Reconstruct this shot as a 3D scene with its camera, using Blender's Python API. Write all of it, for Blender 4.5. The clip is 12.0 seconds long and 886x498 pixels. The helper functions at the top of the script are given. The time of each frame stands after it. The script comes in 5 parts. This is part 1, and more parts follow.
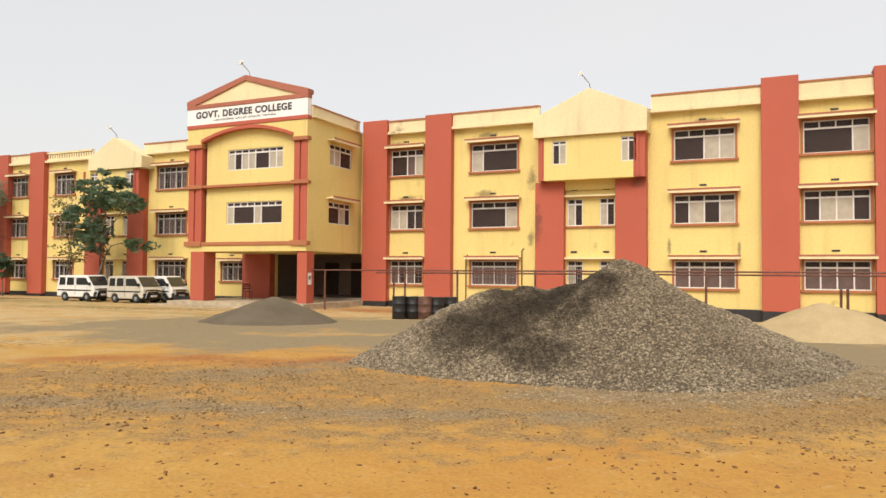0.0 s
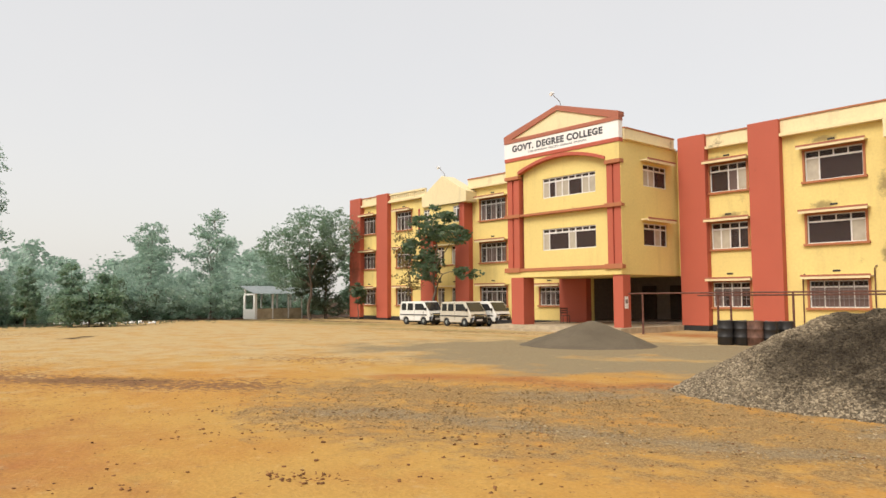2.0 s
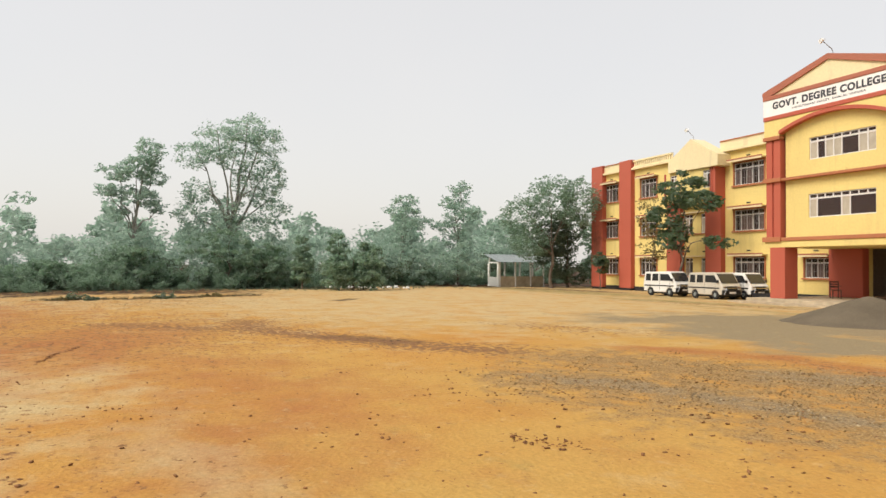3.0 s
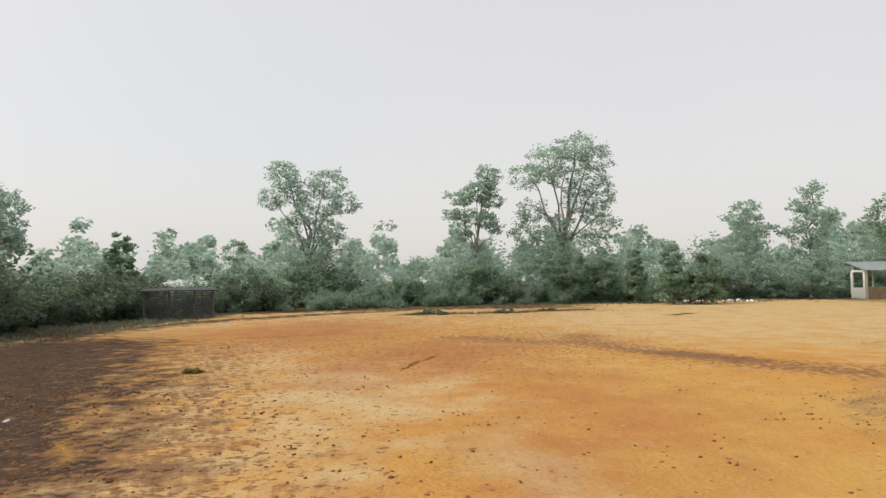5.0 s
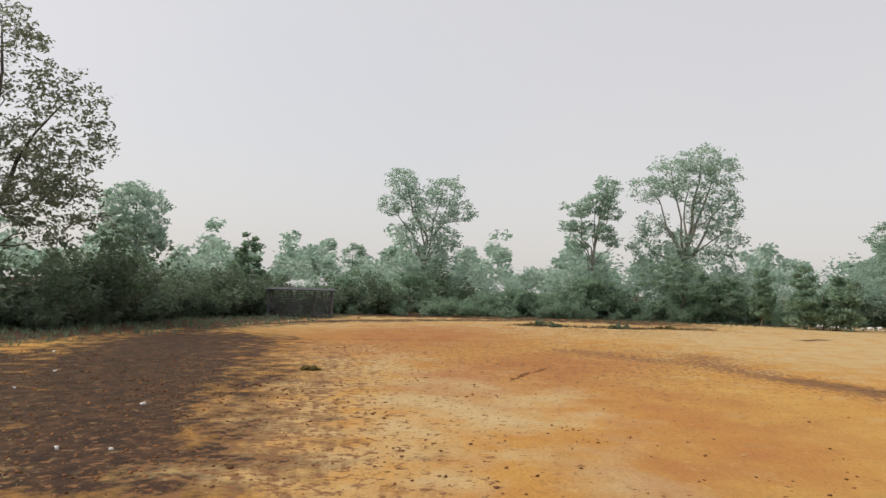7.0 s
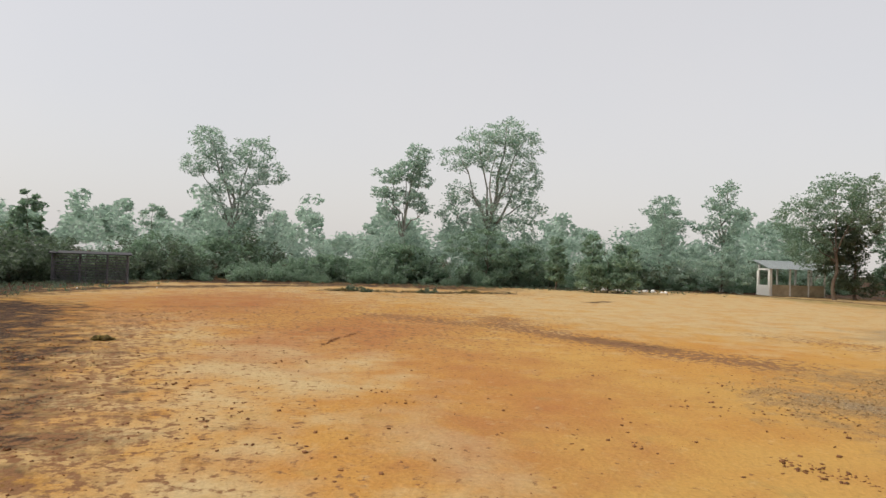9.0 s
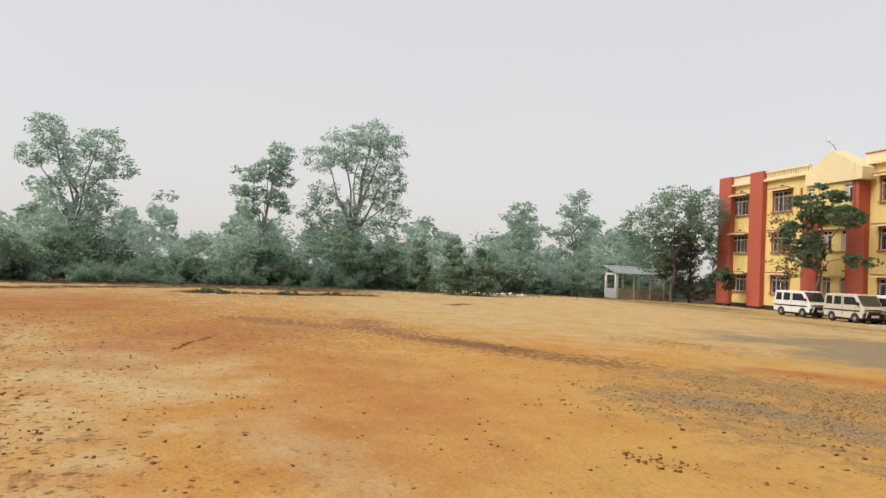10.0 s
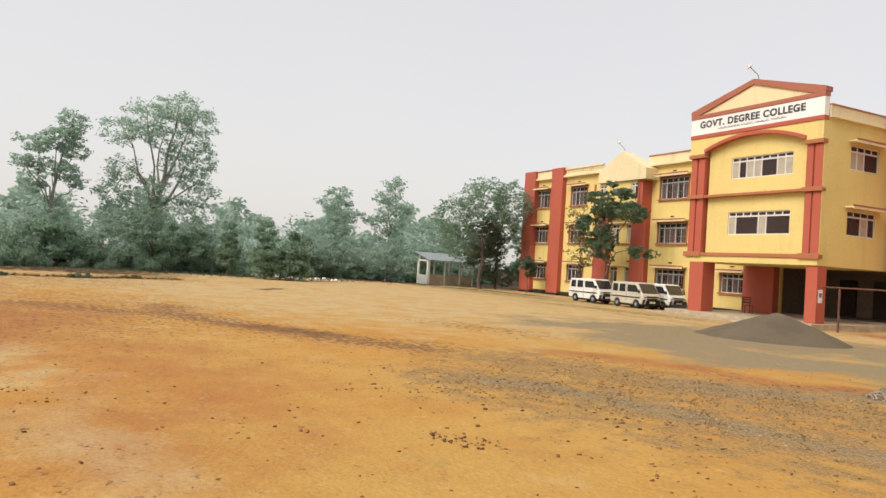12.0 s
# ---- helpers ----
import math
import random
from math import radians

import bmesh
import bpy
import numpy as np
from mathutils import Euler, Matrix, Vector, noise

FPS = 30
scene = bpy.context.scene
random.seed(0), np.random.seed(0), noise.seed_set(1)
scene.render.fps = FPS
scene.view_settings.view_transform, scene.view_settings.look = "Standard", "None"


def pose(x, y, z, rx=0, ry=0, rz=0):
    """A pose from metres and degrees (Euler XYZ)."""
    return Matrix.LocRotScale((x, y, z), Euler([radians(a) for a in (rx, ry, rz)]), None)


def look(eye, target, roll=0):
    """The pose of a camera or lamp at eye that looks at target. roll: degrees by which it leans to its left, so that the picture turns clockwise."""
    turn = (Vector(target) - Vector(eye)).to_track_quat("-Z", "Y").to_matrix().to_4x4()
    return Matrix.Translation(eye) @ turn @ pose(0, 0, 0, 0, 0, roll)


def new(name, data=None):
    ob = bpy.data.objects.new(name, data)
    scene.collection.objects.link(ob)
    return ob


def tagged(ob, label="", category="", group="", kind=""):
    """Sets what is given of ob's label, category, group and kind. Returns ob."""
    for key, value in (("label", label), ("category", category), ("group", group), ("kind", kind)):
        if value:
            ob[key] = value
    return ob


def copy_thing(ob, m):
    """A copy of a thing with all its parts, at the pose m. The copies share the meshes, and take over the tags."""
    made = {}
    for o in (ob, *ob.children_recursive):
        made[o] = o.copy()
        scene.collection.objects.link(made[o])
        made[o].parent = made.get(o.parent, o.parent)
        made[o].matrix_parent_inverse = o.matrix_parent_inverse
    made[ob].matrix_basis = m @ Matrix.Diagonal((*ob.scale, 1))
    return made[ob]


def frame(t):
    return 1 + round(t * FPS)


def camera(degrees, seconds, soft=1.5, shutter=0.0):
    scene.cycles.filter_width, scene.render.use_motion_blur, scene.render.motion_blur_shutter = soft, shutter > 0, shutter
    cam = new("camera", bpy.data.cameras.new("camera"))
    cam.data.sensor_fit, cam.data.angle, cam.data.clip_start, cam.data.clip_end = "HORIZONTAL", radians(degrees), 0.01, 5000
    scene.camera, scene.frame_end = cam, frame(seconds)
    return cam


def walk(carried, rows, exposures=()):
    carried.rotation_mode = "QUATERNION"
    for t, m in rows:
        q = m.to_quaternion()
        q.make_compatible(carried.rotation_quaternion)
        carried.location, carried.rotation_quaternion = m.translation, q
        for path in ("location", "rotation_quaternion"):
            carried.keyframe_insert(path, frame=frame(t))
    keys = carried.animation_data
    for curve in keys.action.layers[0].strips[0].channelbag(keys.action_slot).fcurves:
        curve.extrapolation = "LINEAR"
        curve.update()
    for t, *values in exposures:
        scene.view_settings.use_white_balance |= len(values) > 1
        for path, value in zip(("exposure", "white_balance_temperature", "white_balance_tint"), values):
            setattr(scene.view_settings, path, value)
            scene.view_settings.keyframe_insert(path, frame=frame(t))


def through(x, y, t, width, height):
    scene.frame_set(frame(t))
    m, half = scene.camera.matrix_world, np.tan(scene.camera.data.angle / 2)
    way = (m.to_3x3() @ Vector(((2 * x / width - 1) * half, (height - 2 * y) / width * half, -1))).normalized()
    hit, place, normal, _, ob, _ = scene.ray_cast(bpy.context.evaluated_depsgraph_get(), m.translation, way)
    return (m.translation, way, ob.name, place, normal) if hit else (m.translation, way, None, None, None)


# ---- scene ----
cam = camera(62.93, 12.0)
EYE = 1.7
PATH = [
    (0, pose(0, 0, EYE, 91.88, -0.43, 24.60)),
    (0.2, pose(0, 0, EYE, 92.57, 0.10, 26.08)),
    (0.5, pose(0, 0, EYE, 91.21, 0.18, 26.25)),
    (0.7, pose(0, 0, EYE, 91.87, 0.18, 30.57)),
    (1, pose(0, 0, EYE, 92.33, 0.51, 34.88)),
    (1.2, pose(0, 0, EYE, 91.22, -0.50, 37.61)),
    (1.5, pose(0, 0, EYE, 92.27, 0.05, 42.37)),
    (1.7, pose(0, 0, EYE, 92.67, 1.22, 44.96)),
    (2, pose(0, 0, EYE, 93.76, 0.36, 49.22)),
    (2.2, pose(0, 0, EYE, 94.03, -0.02, 54.12)),
    (2.5, pose(0, 0, EYE, 93.78, 0.15, 60.05)),
    (2.7, pose(0, 0, EYE, 93.38, -0.27, 62.53)),
    (3, pose(0, 0, EYE, 91.31, -0.34, 68.14)),
    (3.2, pose(0, 0, EYE, 90.32, -0.31, 74.68)),
    (4.8, pose(0, 0, EYE, 91.70, 0.98, 91.70)),
    (5, pose(0, 0, EYE, 92.57, 0.91, 93.97)),
    (5.2, pose(0, 0, EYE, 92.83, 0.74, 96.33)),
    (5.5, pose(0, 0, EYE, 93.12, -0.17, 100.11)),
    (5.7, pose(0, 0, EYE, 93.43, -0.84, 102.29)),
    (6, pose(0, 0, EYE, 93.65, -1.40, 105.48)),
    (6.2, pose(0, 0, EYE, 93.70, -1.42, 106.96)),
    (6.5, pose(0, 0, EYE, 93.87, -1.38, 107.94)),
    (6.7, pose(0, 0, EYE, 93.57, -1.47, 106.92)),
    (7, pose(0, 0, EYE, 93.23, -1.78, 102.89)),
    (7.2, pose(0, 0, EYE, 92.91, -1.74, 101.37)),
    (8.8, pose(0, 0, EYE, 91.17, -1.80, 90.12)),
    (9, pose(0, 0, EYE, 90.98, -2.04, 88.06)),
    (9.2, pose(0, 0, EYE, 90.47, -2.27, 85.96)),
    (9.5, pose(0, 0, EYE, 90.28, -2.56, 83.01)),
    (9.7, pose(0, 0, EYE, 90.29, -2.46, 81.29)),
    (10, pose(0, 0, EYE, 91.60, -2.65, 77.23)),
    (10.2, pose(0, 0, EYE, 90.83, -2.38, 75.27)),
    (10.5, pose(0, 0, EYE, 90.82, -3.31, 71.46)),
    (10.7, pose(0, 0, EYE, 90.57, -3.46, 69.75)),
    (11, pose(0, 0, EYE, 90.62, -3.26, 68.22)),
    (11.2, pose(0, 0, EYE, 90.90, -3.38, 66.16)),
    (11.5, pose(0, 0, EYE, 90.65, -3.39, 65.02)),
    (11.7, pose(0, 0, EYE, 90.91, -3.49, 64.07)),
    (12, pose(0, 0, EYE, 91.24, -3.66, 62.60)),
]
walk(cam, PATH, [(0.0, 0.57, 6500, 10), (2.0, 0.56, 6500, 10), (3.0, 0.57, 6500, 10), (5.0, 0.46, 6430, 11), (6.5, 0.36, 6380, 12), (7.2, 0.33, 6380, 12), (9.0, 0.36, 6380, 12), (10.0, 0.42, 6380, 12), (12.0, 0.52, 6460, 11)])

# ---- sky and sun: a hazy overcast morning ----
world = bpy.data.worlds.new("sky")
scene.world = world
world.use_nodes = True
wn, wl = world.node_tree.nodes, world.node_tree.links
wn.clear()
SUN_AZ, SUN_EL = 186.0, 46.0
sky = wn.new("ShaderNodeTexSky")
sky.sky_type, sky.sun_disc = "NISHITA", False
sky.sun_elevation, sky.sun_rotation = radians(SUN_EL), radians(-SUN_AZ)
sky.air_density, sky.dust_density, sky.ozone_density = 1.0, 4.0, 1.0
clear_sky = wn.new("ShaderNodeBackground")
clear_sky.inputs[1].default_value = 0.03
cloud = wn.new("ShaderNodeBackground")
cloud.inputs[1].default_value = 1.0
haze_noise, haze_tint = wn.new("ShaderNodeTexNoise"), wn.new("ShaderNodeValToRGB")
haze_noise.inputs["Scale"].default_value, haze_noise.inputs["Detail"].default_value = 1.3, 5.0
for e, p, c in zip(haze_tint.color_ramp.elements, (0.3, 0.7), ((0.47, 0.457, 0.437, 1), (0.51, 0.482, 0.446, 1))):
    e.position, e.color = p, c
wl.new(haze_noise.outputs[0], haze_tint.inputs[0])
wl.new(haze_tint.outputs[0], cloud.inputs[0])
add_sky, out_sky = wn.new("ShaderNodeAddShader"), wn.new("ShaderNodeOutputWorld")
wl.new(sky.outputs[0], clear_sky.inputs[0])
wl.new(clear_sky.outputs[0], add_sky.inputs[0])
wl.new(cloud.outputs[0], add_sky.inputs[1])
wl.new(add_sky.outputs[0], out_sky.inputs[0])
sun_data = bpy.data.lights.new("sun", "SUN")
sun_data.energy, sun_data.angle, sun_data.color = 2.05, radians(35), (1.0, 0.93, 0.82)
sun = new("sun", sun_data)
sun_dir = Vector((-math.sin(radians(SUN_AZ)) * math.cos(radians(SUN_EL)), math.cos(radians(SUN_AZ)) * math.cos(radians(SUN_EL)), math.sin(radians(SUN_EL))))
sun.matrix_world = look(sun_dir * 100, (0, 0, 0))


# ---- materials ----
def material(name):
    m = bpy.data.materials.new(name)
    m.use_nodes = True
    n, l = m.node_tree.nodes, m.node_tree.links
    return m, n, l, n["Principled BSDF"]


def ramp(n, l, source, stops):
    r = n.new("ShaderNodeValToRGB")
    while len(r.color_ramp.elements) < len(stops):
        r.color_ramp.elements.new(0.5)
    for e, (p, c) in zip(r.color_ramp.elements, stops):
        e.position, e.color = p, (*c, 1) if len(c) == 3 else c
    l.new(source, r.inputs[0])
    return r.outputs[0]


def noise_tex(n, l, scale, detail=4.0, rough=0.55, stretch=None):
    co = n.new("ShaderNodeTexCoord")
    src = co.outputs["Object"]
    if stretch:
        mp = n.new("ShaderNodeMapping")
        mp.inputs["Scale"].default_value = stretch
        l.new(src, mp.inputs[0])
        src = mp.outputs[0]
    t = n.new("ShaderNodeTexNoise")
    t.inputs["Scale"].default_value, t.inputs["Detail"].default_value, t.inputs["Roughness"].default_value = scale, detail, rough
    l.new(src, t.inputs["Vector"])
    return t.outputs["Fac"]


def mix(n, l, fac, a, b, mode="MIX"):
    m = n.new("ShaderNodeMix")
    m.data_type, m.blend_type = "RGBA", mode
    for sock, v in ((m.inputs[0], fac), (m.inputs[6], a), (m.inputs[7], b)):
        if isinstance(v, (int, float)):
            sock.default_value = v
        elif isinstance(v, tuple):
            sock.default_value = (*v, 1)
        else:
            l.new(v, sock)
    return m.outputs[2]


def calc(n, l, op, a, b=0.0, clamp=False):
    m = n.new("ShaderNodeMath")
    m.operation, m.use_clamp = op, clamp
    for sock, v in zip(m.inputs, (a, b)):
        if isinstance(v, (int, float)):
            sock.default_value = v
        else:
            l.new(v, sock)
    return m.outputs[0]


def bump(n, l, p, height, strength, distance):
    b = n.new("ShaderNodeBump")
    b.inputs["Strength"].default_value, b.inputs["Distance"].default_value = strength, distance
    l.new(height, b.inputs["Height"])
    l.new(b.outputs[0], p.inputs["Normal"])


def plaster(name, color, dirt, rough=0.75, streak=0.35, stains=()):
    """Painted render: faded in broad clouds, with rain streaks, a fine grain and mouldy stains (x, z, half width, half height)."""
    m, n, l, p = material(name)
    broad = noise_tex(n, l, 0.35, 5)
    fine = noise_tex(n, l, 9.0, 4)
    rain = noise_tex(n, l, 1.6, 5, 0.6, (1.0, 1.0, 0.12))
    c = mix(n, l, ramp(n, l, broad, [(0.3, (0, 0, 0)), (0.75, (1, 1, 1))]), tuple(x * 0.93 for x in color), tuple(min(1, x * 1.05) for x in color))
    c = mix(n, l, ramp(n, l, rain, [(0.55, (0, 0, 0)), (0.85, (streak,) * 3)]), c, dirt)
    c = mix(n, l, ramp(n, l, fine, [(0.35, (0.12,) * 3), (0.6, (0, 0, 0))]), c, dirt)
    mould = noise_tex(n, l, 0.7, 7, 0.7, (1.0, 1.0, 0.8))
    c = mix(n, l, ramp(n, l, mould, [(0.64, (0, 0, 0)), (0.74, (streak * 1.4,) * 3)]), c, tuple(x * 0.35 for x in dirt))
    if stains:
        g, ragged = n.new("ShaderNodeNewGeometry"), noise_tex(n, l, 2.6, 6, 0.7)
        for x, z, rx, rz in stains:
            v = n.new("ShaderNodeMapping")
            v.vector_type = "TEXTURE"
            v.inputs["Location"].default_value, v.inputs["Scale"].default_value = (x, 35.2, z), (rx, 9.0, rz)
            l.new(g.outputs["Position"], v.inputs["Vector"])
            d = n.new("ShaderNodeVectorMath")
            d.operation = "LENGTH"
            l.new(v.outputs[0], d.inputs[0])
            edge = calc(n, l, "ADD", d.outputs["Value"], calc(n, l, "MULTIPLY", calc(n, l, "SUBTRACT", ragged, 0.5), 2.6))
            c = mix(n, l, ramp(n, l, edge, [(0.3, (0.72,) * 3), (1.0, (0, 0, 0))]), c, tuple(q * 0.5 for q in dirt))
    l.new(c, p.inputs["Base Color"])
    p.inputs["Roughness"].default_value = rough
    bump(n, l, p, noise_tex(n, l, 40, 3), 0.15, 0.01)
    return m


def simple(name, color, rough=0.5, metal=0.0, vary=0.15, scale=6.0, grain=0.1):
    m, n, l, p = material(name)
    t = noise_tex(n, l, scale, 5)
    c = mix(n, l, ramp(n, l, t, [(0.3, (0, 0, 0)), (0.7, (1, 1, 1))]), tuple(x * (1 - vary) for x in color), tuple(min(1, x * (1 + vary)) for x in color))
    l.new(c, p.inputs["Base Color"])
    p.inputs["Roughness"].default_value, p.inputs["Metallic"].default_value = rough, metal
    if grain:
        bump(n, l, p, noise_tex(n, l, scale * 8, 3), grain, 0.01)
    return m


def leaf_material(name, dark, light, through, haze_sheen=0.0):
    m, n, l, p = material(name)
    g = n.new("ShaderNodeNewGeometry")
    c = mix(n, l, g.outputs["Random Per Island"], dark, light)
    broad = noise_tex(n, l, 0.5, 3)
    c = mix(n, l, ramp(n, l, broad, [(0.4, (0, 0, 0)), (0.7, (0.5,) * 3)]), c, light)
    l.new(c, p.inputs["Base Color"])
    p.inputs["Roughness"].default_value, p.inputs["Specular IOR Level"].default_value = 0.5, 0.8
    # sheen, and more translucency below, lighten the leaves in place of haze
    p.inputs["Sheen Weight"].default_value, p.inputs["Sheen Roughness"].default_value = haze_sheen, 0.5
    tr = n.new("ShaderNodeBsdfTranslucent")
    l.new(mix(n, l, 0.5, c, through), tr.inputs[0])
    ms = n.new("ShaderNodeMixShader")
    ms.inputs[0].default_value = 0.45 + 0.15 * haze_sheen
    l.new(p.outputs[0], ms.inputs[1])
    l.new(tr.outputs[0], ms.inputs[2])
    l.new(ms.outputs[0], n["Material Output"].inputs[0])
    return m


WALL_STAINS = ((-18.4, 5.75, 0.9, 0.22), (-19.1, 8.8, 0.7, 0.2), (-13.8, 5.85, 0.7, 0.28), (-13.8, 8.95, 0.9, 0.16), (-11.25, 6.5, 0.28, 0.7), (-11.3, 3.5, 0.22, 0.5), (-2.8, 8.85, 0.8, 0.14), (-4.5, 3.0, 0.1, 0.5), (-1.45, 2.9, 0.1, 0.6))
YELLOW = plaster("yellow_paint", (0.73, 0.575, 0.21), (0.30, 0.22, 0.10), streak=0.38, stains=WALL_STAINS)
CREAM = plaster("cream_paint", (0.77, 0.645, 0.385), (0.32, 0.26, 0.17), streak=0.5)
RED = plaster("red_paint", (0.43, 0.095, 0.055), (0.30, 0.10, 0.06), streak=0.25, stains=((-10.85, 4.2, 0.3, 1.3), (-5.9, 6.1, 0.5, 0.3), (-52.2, 3.2, 0.9, 2.2)))
ORANGE = plaster("orange_brown_trim", (0.40, 0.145, 0.06), (0.20, 0.10, 0.06), streak=0.35)
BROWN_RED = plaster("brownish_red_trim", (0.37, 0.125, 0.075), (0.20, 0.10, 0.07), streak=0.35)
SIGN_WHITE = plaster("white_sign_paint", (0.82, 0.80, 0.78), (0.5, 0.46, 0.4), streak=0.12)
BLACK_PAINT = simple("black_plinth_paint", (0.02, 0.019, 0.02), 0.6)
LETTER = simple("dark_letter_paint", (0.04, 0.04, 0.05), 0.5)
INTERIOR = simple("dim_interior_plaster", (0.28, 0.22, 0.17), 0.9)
CONCRETE = simple("dusty_beige_cement", (0.42, 0.34, 0.23), 0.9, vary=0.25, scale=2.0)
ROOFING = simple("weathered_roof_concrete", (0.28, 0.25, 0.22), 0.9, vary=0.25, scale=2.0)
ALU = simple("pale_aluminium_frame", (0.66, 0.64, 0.61), 0.45, vary=0.06)
BAR = simple("grey_window_bar", (0.22, 0.20, 0.19), 0.5, 0.3)
PIPE = simple("rusty_brown_pipe", (0.13, 0.055, 0.04), 0.6, 0.3, 0.4, 5)
BARK = simple("grey_brown_bark", (0.13, 0.10, 0.075), 0.9, vary=0.35, scale=4, grain=0.6)
# bark of the far trees, haze put into its paler colour
PALE_BARK = simple("pale_grey_bark", (0.25, 0.25, 0.22), 0.9, vary=0.35, scale=4, grain=0.6)
DARK_BARK = simple("dark_grey_bark", (0.085, 0.075, 0.065), 0.9, vary=0.35, scale=4, grain=0.6)
RUBBER = simple("black_rubber", (0.02, 0.02, 0.022), 0.8)
CHROME = simple("bright_metal", (0.7, 0.7, 0.7), 0.25, 1.0, 0.03)
BLACK_PLASTIC = simple("black_plastic", (0.018, 0.018, 0.02), 0.45)
WOODEN = simple("dark_wood", (0.06, 0.035, 0.025), 0.6, vary=0.3)
BAMBOO = simple("weathered_grey_bamboo", (0.12, 0.122, 0.135), 0.8, vary=0.35, scale=5)
DARK_THATCH = simple("dark_weathered_thatch", (0.045, 0.045, 0.05), 0.9, vary=0.4, scale=8)
SHEET = simple("grey_tin_sheet", (0.3, 0.335, 0.335), 0.5, 0.4, 0.15, 2)
WHITE_WALL = plaster("white_wash", (0.78, 0.77, 0.73), (0.4, 0.37, 0.3), streak=0.3)
TARP = simple("dusty_white_scrap", (0.75, 0.74, 0.72), 0.7)


def glass_material(name, tint, alpha, rough=0.08):
    m, n, l, p = material(name)
    p.inputs["Base Color"].default_value = (*tint, 1)
    p.inputs["Roughness"].default_value = rough
    clear = n.new("ShaderNodeBsdfTransparent")
    ms = n.new("ShaderNodeMixShader")
    ms.inputs[0].default_value = alpha
    l.new(clear.outputs[0], ms.inputs[1])
    l.new(p.outputs[0], ms.inputs[2])
    l.new(ms.outputs[0], n["Material Output"].inputs[0])
    return m


DARK_GLASS = glass_material("dark_window_glass", (0.06, 0.04, 0.036), 0.55)
DARK_GLASS.node_tree.nodes["Principled BSDF"].inputs["Specular IOR Level"].default_value = 0.25
FROSTED = simple("frosted_pale_glass", (0.42, 0.37, 0.29), 0.25, vary=0.12, scale=3, grain=0)
DUSK_GLASS = simple("brown_frosted_glass", (0.125, 0.085, 0.075), 0.3, vary=0.15, scale=3, grain=0)
DUSK_GLASS.node_tree.nodes["Principled BSDF"].inputs["Specular IOR Level"].default_value = 0.25


# ---- mesh helpers ----
class Mesh:
    def __init__(self):
        self.v, self.f, self.weld = [], [], False

    def face(self, pts):
        k = len(self.v)
        self.v += [tuple(p) for p in pts]
        self.f.append(tuple(range(k, k + len(pts))))

    def box(self, x0, x1, y0, y1, z0, z1):
        k = len(self.v)
        self.v += [(x, y, z) for z in (z0, z1) for y in (y0, y1) for x in (x0, x1)]
        self.f += [tuple(k + i for i in q) for q in ((0, 2, 3, 1), (4, 5, 7, 6), (0, 1, 5, 4), (1, 3, 7, 5), (3, 2, 6, 7), (2, 0, 4, 6))]
        return self

    def prism(self, poly, y0, y1):
        """A slab from y0 to y1 with the outline poly of (x, z)."""
        k, n = len(self.v), len(poly)
        self.v += [(x, y0, z) for x, z in poly] + [(x, y1, z) for x, z in poly]
        self.f += [tuple(range(k, k + n)), tuple(range(k + 2 * n - 1, k + n - 1, -1))]
        self.f += [(k + (i + 1) % n, k + i, k + n + i, k + n + (i + 1) % n) for i in range(n)]
        return self

    def tube(self, pts, radii, n=8, cap=True):
        pts = [Vector(p) for p in pts]
        k0 = len(self.v)
        for i, p in enumerate(pts):
            d = (pts[min(i + 1, len(pts) - 1)] - pts[max(i - 1, 0)]).normalized()
            a = d.orthogonal().normalized() if abs(d.z) > 0.95 else d.cross(Vector((0, 0, 1))).normalized()
            b = d.cross(a)
            r = radii[i] if isinstance(radii, (list, tuple)) else radii
            self.v += [tuple(p + (a * math.cos(q) + b * math.sin(q)) * r) for q in (2 * math.pi * j / n for j in range(n))]
        for i in range(len(pts) - 1):
            for j in range(n):
                a0, a1 = k0 + i * n + j, k0 + i * n + (j + 1) % n
                self.f.append((a0, a1, a1 + n, a0 + n))
        if cap:
            self.f.append(tuple(range(k0 + n - 1, k0 - 1, -1)))
            self.f.append(tuple(range(len(self.v) - n, len(self.v))))
        return self

    def data(self, name, mat, smooth=False):
        me = bpy.data.meshes.new(name)
        me.from_pydata(self.v, [], self.f)
        if self.weld:
            b = bmesh.new()
            b.from_mesh(me)
            bmesh.ops.remove_doubles(b, verts=b.verts, dist=0.0005)
            b.to_mesh(me)
            b.free()
        me.materials.append(mat)
        if smooth:
            me.polygons.foreach_set("use_smooth", [True] * len(me.polygons))
        me.update()
        return me


def part(name, m, mat, parent=None, label="", smooth=False, bevel=0.0):
    ob = new(name, m.data(name, mat, smooth) if isinstance(m, Mesh) else m)
    if parent:
        ob.parent = parent
    if label:
        ob["label"] = label
    if bevel:
        b = ob.modifiers.new("bevel", "BEVEL")
        b.width, b.segments, b.limit_method = bevel, 2, "ANGLE"
    return ob


def thing(name, label, category, at=None, group="", kind=""):
    e = new(name)
    if at is not None:
        e.matrix_basis = at
    return tagged(e, label, category, group, kind)


